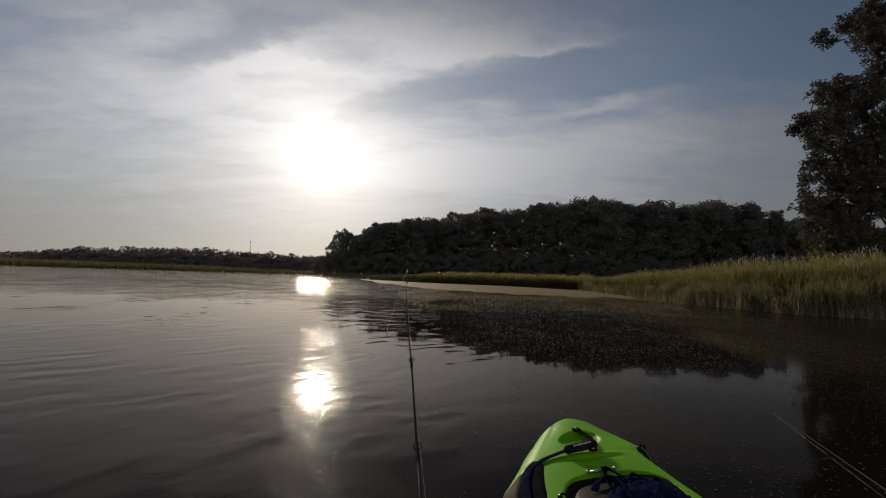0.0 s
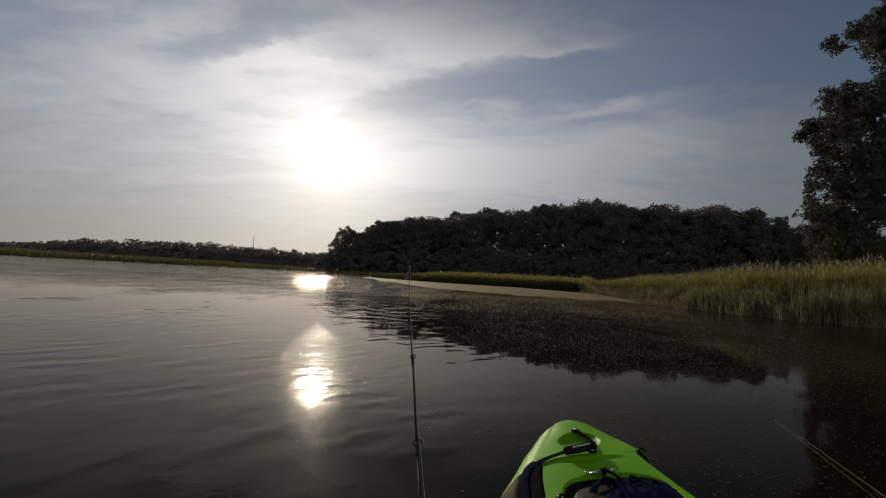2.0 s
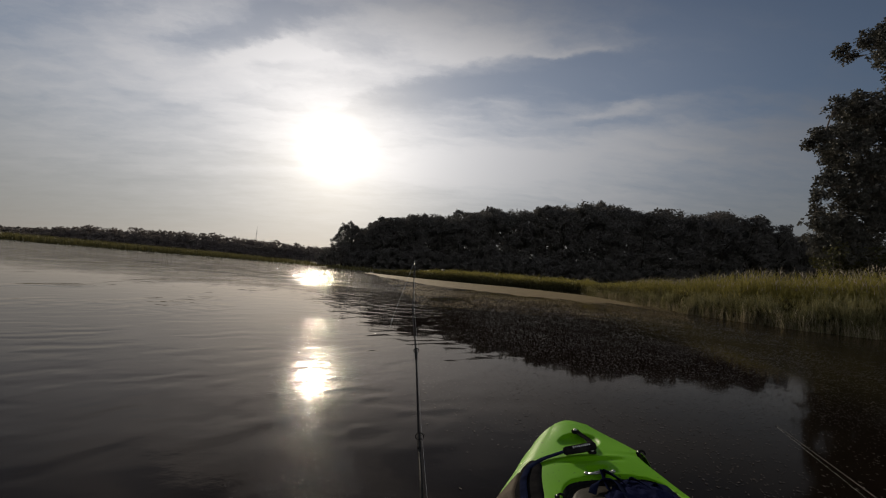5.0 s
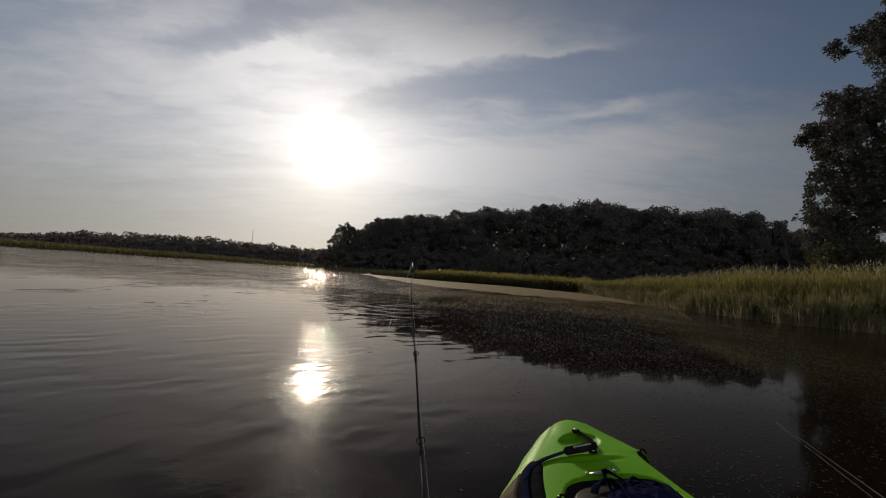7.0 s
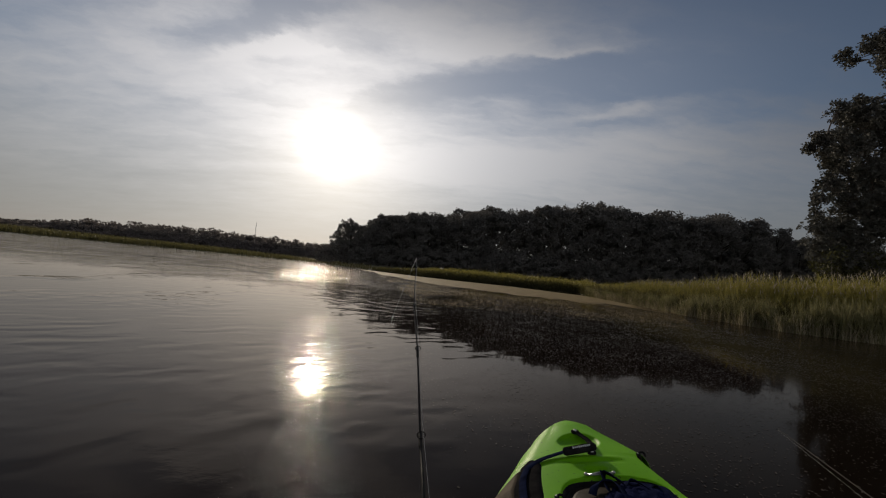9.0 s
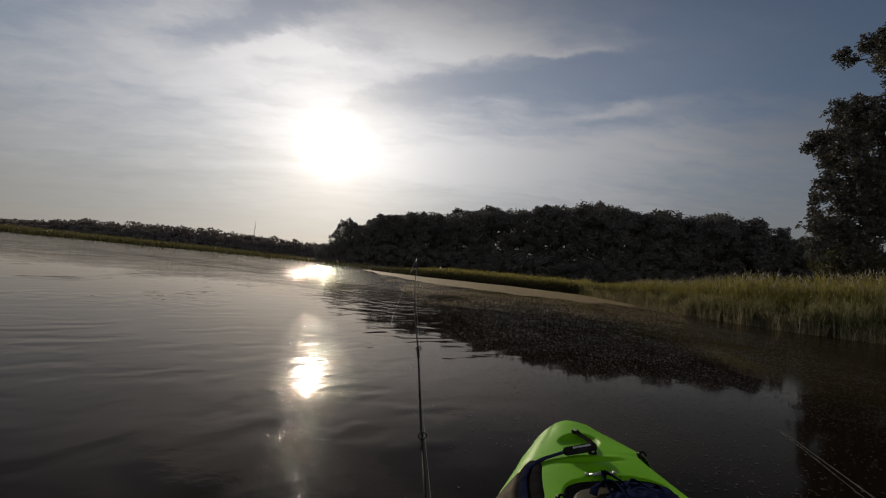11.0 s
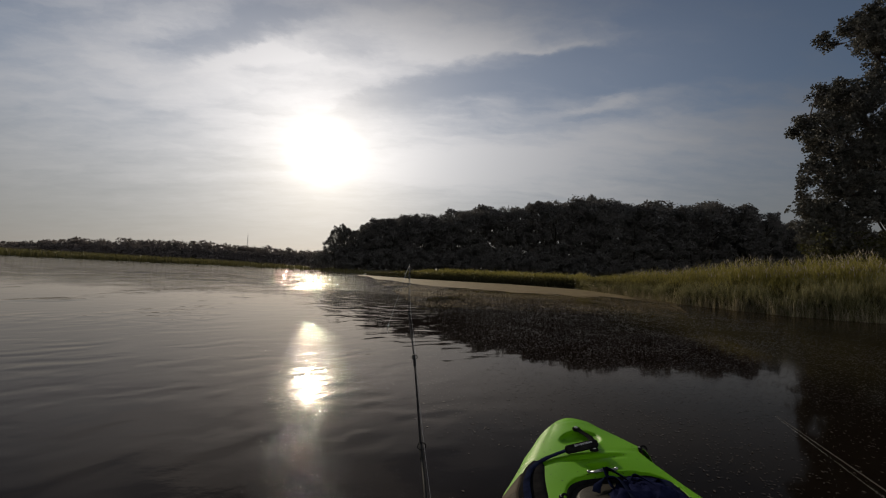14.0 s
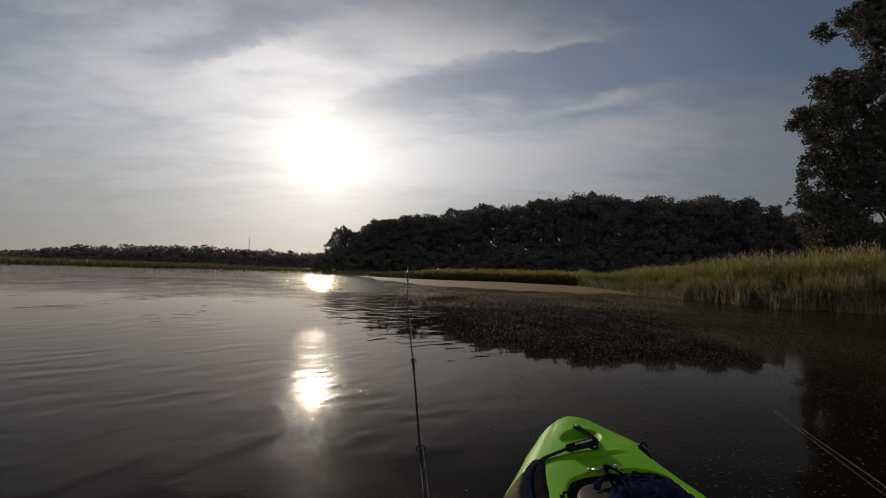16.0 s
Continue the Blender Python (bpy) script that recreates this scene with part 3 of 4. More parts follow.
def build_big_tree():
    """The large tree on the near bank: heavy limbs and hanging masses of leaves."""
    rng = np.random.default_rng(8)
    foot = Vector((31.10, 27.97, 0.0))
    foot.z = ground_height(foot.x, foot.y)
    tree = thing("tree", "large maple tree with heavy dark leaf masses on the near bank", "tree", at=Matrix.Translation(foot))
    spine = smooth_path([(0, 0, -0.5), (0.2, 0, 3), (-0.2, 0.2, 8), (0.1, 0, 13), (-0.3, 0, 18), (0, 0, 22)], 16)
    part("trunk", mesh_from("trunk", *tube(spine, np.linspace(0.48, 0.05, 16), 12), BARK, True), tree)
    # leaf masses: sideways, depth, height, radius
    MASS = [(-7.7, -2.8, 16.7, 0.45), (-6.5, -2.2, 16.7, 0.53), (-5.8, -2.5, 17.7, 0.42), (-4.5, -1.9, 18.5, 0.93), (-4.4, -2.8, 17.3, 1.17),
            (-2.8, -1.6, 19.8, 1.23), (-5.6, -1.9, 13.9, 1.14), (-7.7, -2.8, 13.4, 0.69), (-4.8, -2.2, 12.7, 1.55),
            (-8.3, -2.5, 11.4, 0.87), (-8.7, -1.9, 11.0, 0.36), (-7.1, -2.8, 10.9, 1.31), (-6.1, -2.5, 9.3, 1.33), (-3.7, -1.9, 9.9, 1.71), (-6.7, -2.2, 7.7, 0.99), (-7.8, -1.6, 6.9, 0.61), (-5.4, -2.5, 7.2, 1.53),
            (-6.9, -1.9, 6.1, 1.00), (-4.3, -2.8, 6.5, 1.52), (-5.8, -2.2, 5.4, 1.34), (-0.9, -1.9, 17.7, 2.50),
            (-2.0, -2.8, 12.4, 2.59), (-1.3, -2.2, 8.3, 2.65), (-0.2, -1.6, 22.2, 2.17),
            (-7.0, -2.0, 5.2, 1.2), (-8.1, -2.0, 6.0, 0.9), (-8.2, -2.2, 7.7, 0.7), (-8.0, -2.0, 4.6, 0.9), (-7.5, -2.0, 8.7, 0.8), (-6.7, -2.4, 3.9, 1.3), (-5.0, -2.2, 3.8, 1.4)]
    inner = []
    for z in np.arange(5.4, 21.5, 1.15):
        edge = float(np.interp(z, [5, 7, 9, 11, 13, 14.3, 15.2, 16.5, 18, 20, 22], [-6.6, -7.0, -7.0, -7.6, -7.0, -5.6, -2.6, -4.4, -4.0, -2.4, -1.0]))
        x = edge + 1.2
        while x < 0.5:
            inner.append((x, rng.uniform(-2.6, 0.4), z + rng.uniform(-0.3, 0.3), rng.uniform(0.85, 1.1)))
            x += rng.uniform(1.3, 2.0)
        x = 1.2
        while x < float(np.interp(z, [5, 9, 14, 18, 22], [6.5, 7.6, 6.6, 4.4, 1.2])):  # the side away from the river
            inner.append((x, rng.uniform(-2.4, 2.0), z + rng.uniform(-0.4, 0.4), rng.uniform(1.0, 1.4)))
            x += rng.uniform(1.9, 2.6)
    for z in (2.8, 3.7, 4.6):
        inner += [(x, rng.uniform(-2.4, 0.6), z, rng.uniform(0.9, 1.2)) for x in np.arange(-3.4, 7.0, 1.3)]
    pts = []
    for x, y, z, r in MASS + inner:
        c = np.array((x, y, z + 0.22 - foot.z))
        start = np.array((0.0, 0.0, max(z - 1.5 - 0.42 * abs(x), 1.8)))
        if r < 1.0:
            big = min((m for m in MASS if m[3] > 1.1 * r), key=lambda m: (m[0] - x) ** 2 + (m[2] - z) ** 2 + (0.3 if m[3] > 0.8 else 1.0))
            start = np.array((big[0], big[1], big[2] - foot.z))
        way = smooth_path([start, start * 0.5 + c * 0.5 + np.array([0, 0, 0.35]), c], 7)
        if abs(x) > 1.5:
            part("limb", mesh_from("limb", *tube(way, np.linspace(0.02 + 0.05 * r, 0.012, 7), 7), BARK, True), tree)
        twigs = []
        for _ in range(max(8, int(30 * r * r))):
            d = rng.normal(size=3)
            d /= np.linalg.norm(d)
            t = c + d * r * rng.uniform(0.2, 1.0) * np.array([1.0, 1.0, 1.0])
            twigs.append(t)
            pts += [t] * 34
        wood = [tube([c * 0.6 + start * 0.4, (c + t) / 2, t], [0.03, 0.018, 0.008], 4) for t in twigs[:14]]
        part("branch", mesh_from("branch", *join(*wood), BARK), tree)
    part("crown", quads("crown", leaves_at(rng, np.array(pts), 0.155, 0.165, 0.9), LEAF_TREE), tree)


def build_bank_shrubs():
    """Pale shrubs and a low dark tree between the reeds and the wood."""
    rng = np.random.default_rng(21)
    for x, y, h, r in ((24.0, 25.5, 4.6, 1.7), (27.0, 25.0, 4.4, 2.0), (30.0, 25.0, 4.8, 2.2)):
        shrub = thing("shrub", "yellowish willow shrub behind the reeds", "shrub", "bank shrubs", at=pose(x, y, ground_height(x, y)))
        C = np.array([(rng.normal() * r * 0.5, rng.normal() * r * 0.4, h * rng.uniform(0.12, 0.95)) for _ in range(60)])
        part("stem", mesh_from("stem", *join(*[tube([(rng.normal() * 0.1, rng.normal() * 0.1, -0.2), c * 0.6, c], [0.035, 0.02, 0.006], 5) for c in C[:16]]), BARK), shrub)
        part("crown", quads("crown", leaves_at(rng, np.repeat(C, 40, axis=0), 0.32, 0.16), LEAF_BUSH), shrub)


build_woods()
build_far_wood()
build_big_tree()
build_bank_shrubs()


# ---- reeds, weeds and floating stuff ----
def blades(rng, x, y, z, height, width, bend):
    """Bent blades of two quads each, the upper one tapering: array (2n, 4, 3)."""
    n = len(x)
    a = rng.uniform(0, 2 * math.pi, n)
    b = a + rng.normal(size=n) * 0.5 + math.pi / 2
    off = np.stack([np.cos(b), np.sin(b), np.zeros(n)], 1) * (bend * height)[:, None]
    s = np.stack([np.cos(a), np.sin(a), np.zeros(n)], 1) * (width / 2)[:, None]
    p0 = np.stack([x, y, z], 1)
    p1 = p0 + off * 0.28 + np.array([0, 0, 1]) * (height * 0.55)[:, None]
    p2 = p0 + off + np.array([0, 0, 1]) * (height * np.sqrt(np.maximum(1 - bend ** 2, 0.05)))[:, None]
    V = np.stack([p0 - s, p0 + s, p1 + s, p1 - s, p2 - s * 0.15, p2 + s * 0.15], 1)
    return V, p2


def strip_mesh(name, V, mat):
    """Each row of six points becomes two joined quads."""
    n = len(V)
    me = bpy.data.meshes.new(name)
    me.vertices.add(6 * n)
    me.vertices.foreach_set("co", np.asarray(V, dtype=np.float32).ravel())
    idx = (np.arange(n)[:, None] * 6 + np.array([0, 1, 2, 3, 3, 2, 5, 4])).astype(np.int32).ravel()
    me.loops.add(8 * n)
    me.loops.foreach_set("vertex_index", idx)
    me.polygons.add(2 * n)
    me.polygons.foreach_set("loop_start", np.arange(0, 8 * n, 4, dtype=np.int32))
    me.polygons.foreach_set("loop_total", np.full(2 * n, 4, dtype=np.int32))
    me.materials.append(mat)
    me.update(calc_edges=True)
    me.validate()
    return me


def bank_points(rng, n, a0, a1, depth, near=-0.3):
    """Random places behind the shoreline between two bearings, thinning out inland."""
    a = rng.uniform(a0, a1, 4 * n)
    r0 = np.array([shore_radius(t) for t in a])
    w = r0 / r0.max()
    a, r0 = a[rng.uniform(size=4 * n) < w][:n], r0[rng.uniform(size=4 * n) < 2][: 4 * n]
    r0 = np.array([shore_radius(t) for t in a])
    wob = np.array([noise.noise((t * 40, 0.5, 0)) + 0.6 * noise.noise((t * 130, 4.5, 0)) for t in a])
    r = r0 + near + 0.012 * r0 * wob + rng.exponential(depth * 0.4, len(a)) % depth
    x, y = r * np.sin(a), r * np.cos(a)
    return x, y, np.array([ground_height(p, q) for p, q in zip(x, y)])


def build_reeds():
    rng = np.random.default_rng(3)
    deg = math.pi / 180

    def bed(name, label, n, a0, a1, depth, tall, width, mat=REED, plume=0.22, kindname="reeds", leafy_stems=0.0, step_down=False, near=-0.3, ragged=0.1):
        x, y, z = bank_points(rng, n, a0 * deg, a1 * deg, depth, near)
        clump = np.array([noise.noise((p * 0.35, q * 0.35, 1.7)) for p, q in zip(x, y)])
        h = tall * np.interp(np.degrees(np.arctan2(x, y)), [-47, -30, -18, -11, -9, -4, 1, 18.7, 20.2, 24, 30, 38, 46], [1.75, 1.3, 0.65, 0.3, 0.3, 0.7, 1.08, 1.04, 0.66, 0.85, 1.0, 1.2, 1.4]) * (rng.uniform(0.72, 1.08, len(x)) + 0.16 * clump)
        h *= 1 + ragged * np.array([noise.noise((p * 1.1, q * 1.1, 5.2)) + 0.7 * noise.noise((p * 2.7, q * 2.7, 8.2)) for p, q in zip(x, y)])
        if step_down:  # a lower, darker tier of sedge along the water in front of the tall reeds
            depth_in = np.hypot(x, y) - np.array([shore_radius(math.atan2(p, q)) for p, q in zip(x, y)])
            h = h * np.interp(depth_in + 0.5 * clump, [-0.3, 0.9, 1.7, 2.6], [0.30, 0.44, 0.62, 1.0])
        V, tip = blades(rng, x, y, z - 0.05, h, width * rng.uniform(0.6, 1.4, len(x)), rng.uniform(0.03, 0.34, len(x)))
        if leafy_stems:
            k = rng.integers(0, len(x), int(len(x) * leafy_stems))
            u = rng.uniform(0.12, 0.92, len(k))
            foot = V[k, 0] * 0.5 + V[k, 1] * 0.5
            mid = (V[k, 2] + V[k, 3]) / 2
            base = np.where((u < 0.55)[:, None], foot + (mid - foot) * (u / 0.55)[:, None], mid + (tip[k] - mid) * ((u - 0.55) / 0.45)[:, None])
            W, _ = blades(rng, base[:, 0], base[:, 1], base[:, 2], rng.uniform(0.28, 0.6, len(k)) * tall / 1.9, width * rng.uniform(0.8, 1.7, len(k)), rng.uniform(0.35, 0.97, len(k)))
            V = np.concatenate([V, W])
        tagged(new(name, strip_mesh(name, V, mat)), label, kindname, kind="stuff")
        if plume:
            k = rng.uniform(size=len(x)) < plume * (h > tall * 0.85)
            t = tip[k]
            d = np.stack([rng.normal(size=len(t)) * 0.3, rng.normal(size=len(t)) * 0.3, np.ones(len(t))], 1)
            e = np.stack([rng.normal(size=len(t)), rng.normal(size=len(t)), np.zeros(len(t))], 1)
            e /= np.linalg.norm(e, axis=1, keepdims=True)
            L = rng.uniform(0.10, 0.24, len(t))[:, None] * (tall / 1.9)
            Q = np.stack([t - d * L * 0.3, t + e * width * 1.1, t + d * L, t - e * width * 1.1], 1)
            tagged(new(name.replace("bed", "plumes"), quads("seed_plumes", Q, PLUME)), "pale brown feathery seed heads above the reeds", "seed heads", kind="stuff")
        return x, y

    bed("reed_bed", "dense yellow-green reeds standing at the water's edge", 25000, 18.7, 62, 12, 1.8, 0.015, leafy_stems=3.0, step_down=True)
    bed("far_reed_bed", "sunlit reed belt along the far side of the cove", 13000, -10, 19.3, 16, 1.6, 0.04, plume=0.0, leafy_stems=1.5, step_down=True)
    bed("marsh_grass", "olive marsh grass along the far river bank", 16000, -70, -10, 55, 1.9, 0.22, SEDGE, 0.0, "grass")
    bed("sedge_fringe", "low grey-green sedge in front of the tall reeds", 12000, 18.9, 62, 1.9, 1.05, 0.015, FRINGE, 0.0, "sedge", leafy_stems=2.0, near=-0.45, ragged=0.55)
    # broken dry stalks at the foot of the near reeds
    x, y, z = bank_points(rng, 5600, 20.0 * deg, 60 * deg, 1.5, -0.60)
    V, _ = blades(rng, x, y, np.maximum(z, -0.03) - 0.02, rng.uniform(0.25, 0.95, len(x)), rng.uniform(0.006, 0.017, len(x)), rng.uniform(0.08, 0.99, len(x)))
    tagged(new("dry_stalks", strip_mesh("dry_stalks", V, STRAW)), "broken straw-coloured stalks leaning over the water's edge", "stalks", kind="stuff")


def build_weed():
    rng = np.random.default_rng(17)
    # the thin floating mat along the reeds of the cove: uneven edge
    xs = np.linspace(-16, 15.2, 260)
    V = []
    rows = 9
    for i in range(rows):
        u = i / (rows - 1)
        for x in xs:
            far = np.interp(x, [-16, -15.3, -3.2, 1.5, 9.3, 15.2], [84, 84, 66, 63, 58.5, 46])
            near = np.interp(x, [-16, -10, -4, 1, 8, 12.4, 15.2], [82, 60, 40, 31, 26, 25, 31]) + 4.0 * noise.noise((x * 0.3, 3.1, 0)) + 1.6 * noise.noise((x * 1.3, 9.1, 0)) + 0.8 * noise.noise((x * 4.0, 1.1, 0))
            y = near + (far - near) * u
            V.append((x, y, 0.012 + 0.01 * noise.noise((x, y, 0)) - (0.02 if i == 0 else 0)))
    tagged(new("algae_mat", mesh_from("algae_mat", V, grid_faces(rows, len(xs)), MAT_WEED, True)), "tan mat of floating algae along the reeds", "algae", kind="stuff")

    def scatter(n, size, dense, box):
        x = rng.uniform(box[0], box[1], n)
        y = box[2] * (box[3] / box[2]) ** rng.uniform(0, 1, n)
        keep = rng.uniform(size=n) < np.array([dense(p, q) for p, q in zip(x * (y / 8 + 0.4), y)])
        x, y = (x * (y / 8 + 0.4))[keep], y[keep]
        m = len(x)
        a = rng.uniform(0, 2 * math.pi, m)
        L = size * rng.uniform(0.5, 1.6, m) * np.clip(y / 7, 0.58, 1.9)
        d = np.stack([np.cos(a), np.sin(a), rng.normal(size=m) * 0.05], 1) * L[:, None]
        e = np.stack([-np.sin(a), np.cos(a), rng.normal(size=m) * 0.06], 1) * (L * rng.uniform(0.15, 0.5, m))[:, None]
        c = np.stack([x, y, 0.003 + 0.12 * L * rng.uniform(0, 1, m)], 1)
        return np.stack([c - d, c + e, c + d, c - e], 1)

    def weeds(x, y):
        edge = x - 0.02 * y + 0.4 + 0.8 * noise.noise((x * 0.4, y * 0.3, 2.0))
        c = noise.noise((x * 0.5, y * 0.35, 4.0)) * 0.35 + noise.noise((x * 1.9, y * 1.3, 8.0)) * 0.35
        shore = 4.8 + 0.33 * y - x + 1.2 * c
        return max(0.0, min(1.0, edge * 0.45)) * max(0.05, min(1.0, 0.5 + 1.3 * c)) * np.interp(y, [2, 3, 4.5, 7, 14, 40], [0.07, 0.15, 0.55, 0.95, 1.0, 1.0]) * (1.0 if shore > 0 else max(0.12, 1 + shore / 1.8) * (x < 12.8))

    tagged(new("water_weed", quads("water_weed", scatter(420000, 0.0150, weeds, (-0.6, 9.0, 1.9, 46.0)), FLAKE)), "brown leaf scraps of water weed on the still surface", "water weed", kind="stuff")
    def fringe(x, y):
        return float(np.interp(y, [12, 18, 26, 36], [0.0, 0.42, 1.0, 1.0])) * (x > -0.2 * y + 2) * (x < 14.0) * max(0.0, min(1.0, 0.6 + 1.5 * noise.noise((x * 0.5, y * 0.2, 6.0))))

    tagged(new("algae_flakes", quads("algae_flakes", scatter(380000, 0.020, fringe, (-3.0, 4.0, 13.0, 52.0)), MAT_WEED)), "loose tan flakes at the edge of the algae mat", "algae", kind="stuff")
    # wet seeds, bubbles and film flecks: small tilted facets that catch the sun
    n = 60000
    y = 1.6 * (8.0 / 1.6) ** rng.uniform(0, 1, n)
    x = (rng.normal(size=n) * 0.09 - 0.27) * y + (rng.uniform(size=n) < 0.30) * rng.uniform(-0.1, 0.5, n) * y
    keep = np.array([noise.noise((p * 0.9, q * 0.9, 2.0)) for p, q in zip(x, y)]) > rng.uniform(-0.7, 0.45, n)
    x, y = x[keep], y[keep]
    m = len(x)
    r = rng.uniform(0.0014, 0.0031, m) * np.clip(y / 3.5, 0.75, 1.6)
    some = rng.uniform(size=m) < np.interp(y, [1.6, 2.6, 3.4, 8.0], [0.35, 0.7, 1.0, 0.4])
    x, y, r, m = x[some], y[some], r[some], int(some.sum())
    tilt = rng.normal(size=(m, 2)) * rng.choice([0.03, 0.05, 0.085, 0.15], (m, 1))
    c = np.stack([x, y, np.full(m, 0.004)], 1)
    V = [c + np.stack([r * math.cos(t), r * math.sin(t), tilt[:, 0] * r * math.cos(t) + tilt[:, 1] * r * math.sin(t)], 1) for t in (0.3, 1.8, 3.5, 5.0)]
    tagged(new("foam_specks", quads("foam_specks", np.stack(V, 1), BUBBLE)), "tiny wet bubbles and seeds afloat on the river", "foam", kind="stuff")
    # loose facets added over the ruffled water further out, to mirror the sun as glitter
    m = 300
    y = rng.uniform(24, 62, m)
    x = (rng.normal(size=m) * 0.07 - 0.305) * y
    r, a = rng.uniform(0.014, 0.030, m) * y / 38, rng.uniform(0, math.pi, m)
    tilt = rng.normal(size=(m, 2)) * 0.055 + np.array([-0.034, 0.112])  # tilted to throw the sun's glint towards the boat
    V = [np.stack([x + r * np.cos(a + t), y + 1.6 * r * np.sin(a + t), 0.03 + tilt[:, 0] * r * np.cos(a + t) + tilt[:, 1] * 1.6 * r * np.sin(a + t)], 1) for t in (0, 1.57, 3.14, 4.71)]
    tagged(new("wavelets", quads("wavelets", np.stack(V, 1), BUBBLE)), "small loose facets added as sun glitter on the river beyond the point", "wavelets", kind="stuff")


build_reeds()
build_weed()


def build_mast():
    x, y = -262.0, 560.0
    base = ground_height(x, y)
    mast = thing("radio_mast", "slender grey lattice mast beyond the far trees", "mast", at=pose(x, y, base))
    legs = [(1.0 * math.cos(a), 1.0 * math.sin(a)) for a in (0.3, 2.4, 4.5)]
    for lx, ly in legs:
        part("leg", mesh_from("leg", *tube([(lx, ly, -0.5), (lx * 0.3, ly * 0.3, 38)], [0.16, 0.12], 6), MAST), mast)
    for z in range(3, 37, 3):
        k = 1 - 0.7 * z / 38
        part("brace", mesh_from("brace", *join(*[tube([(legs[i][0] * k, legs[i][1] * k, z), (legs[i - 1][0] * k, legs[i - 1][1] * k, z + 1.5)], [0.05, 0.05], 4) for i in range(3)]), MAST), mast)
    part("aerial", mesh_from("aerial", *tube([(0, 0, 37), (0, 0, 43)], [0.1, 0.05], 6), MAST), mast)


build_mast()

# ---- the kayak ----
# It leans a little to port under the paddler's weight.
KAYAK = pose(0.682, 2.192, 0.35, 0, -9, -5) @ Matrix.Translation((0, 0, -0.35))


def deck_half(s):
    """Half the width of the lime deck, stepped in behind the notch."""
    return float(np.interp(s, [0, 0.008, 0.03, 0.1, 0.2, 0.32, 0.455, 0.475, 0.55, 0.74, 0.82, 1.2, 1.7, 2.3, 2.9, 3.2, 3.35, 3.4],
                           [0.008, 0.032, 0.050, 0.080, 0.113, 0.160, 0.208, 0.192, 0.210, 0.258, 0.282, 0.31, 0.31, 0.30, 0.25, 0.19, 0.08, 0.006]))


def half(s, side):
    """Half the deck's width on one side: it steps in behind the notch."""
    step = float(np.interp(s, [0.455, 0.470, 0.55, 0.8, 2.9, 3.2], [1.0, 0.95, 0.91, 0.90, 0.90, 1.0])) if side > 0 else float(np.interp(s, [0.462, 0.52, 0.60, 0.65, 0.74, 0.82, 2.9, 3.2], [1.0, 0.93, 0.90, 0.875, 0.82, 0.79, 0.82, 1.0]))
    return deck_half(s) * step


def rim_half(s, side):
    """Half the width at the rim of the hull, below the deck's edge."""
    if side > 0:
        return half(s, 1) + float(np.interp(s, [0, 0.1, 0.45, 0.6, 1.2, 2.9, 3.3, 3.4], [0.004, 0.02, 0.05, 0.09, 0.11, 0.11, 0.03, 0.0]))
    return float(np.interp(s, [0, 0.008, 0.03, 0.12, 0.25, 0.34, 0.5, 0.65, 1.2, 1.7, 2.3, 2.9, 3.2, 3.35, 3.4],
                           [0.014, 0.055, 0.102, 0.190, 0.258, 0.292, 0.362, 0.418, 0.41, 0.42, 0.41, 0.36, 0.25, 0.10, 0.006]))


def rim_drop(s):
    return float(np.interp(s, [0, 0.15, 0.5, 2.9, 3.4], [0.045, 0.085, 0.105, 0.105, 0.06]))


def deck_z(r, s):
    w = max(deck_half(s), 0.004)
    q = min(abs(r) / w, 1.0)
    z = float(np.interp(s, [0, 0.1, 0.5, 1.0, 2.4, 3.4], [0.335, 0.348, 0.352, 0.335, 0.32, 0.36]))
    z += 0.022 * (1 - q * q) * float(np.interp(s, [0, 0.15, 0.5, 0.7], [0.2, 1.0, 0.8, 0.3]))
    # dished hollow under the carry handle
    e = ((r + 0.012) / 0.088) ** 2 + ((s - 0.34) / 0.085) ** 2
    z -= 0.025 * max(0.0, 1 - e) ** 0.55
    # crease across the foredeck
    c = (s - 0.512 + 0.05 * abs(r)) / 0.014
    z += 0.004 * math.exp(-c * c) * max(0.0, 1 - (abs(r) / 0.13) ** 4)
    c = (s - 0.532 + 0.05 * abs(r)) / 0.012
    z -= 0.004 * math.exp(-c * c) * max(0.0, 1 - (abs(r) / 0.13) ** 4)
    # shallow pocket ahead of the pad eye
    h = max(abs(r + 0.002) / 0.042, abs(s - 0.600) / 0.022)
    z -= 0.010 * (1 - min(1.0, max(0.0, (h - 0.7) / 0.3)))
    # hatch well
    h = ((abs(r - 0.025) / 0.192) ** 3.6 + (abs(s - 0.872) / 0.232) ** 3.6) ** (1 / 3.6)
    z -= 0.05 * (1 - min(1.0, max(0.0, (h - 0.86) / 0.14)))
    # seat well further aft
    if s > 1.15:
        h = max(abs(r) / 0.25, abs(s - 2.05) / 0.75)
        z -= 0.17 * (1 - min(1.0, max(0.0, (h - 0.8) / 0.2)))
    return z


def K(r, s, up=0.0):
    """A place on the deck: r to starboard, s aft of the bow."""
    return (r, -s, deck_z(r, s) + up)


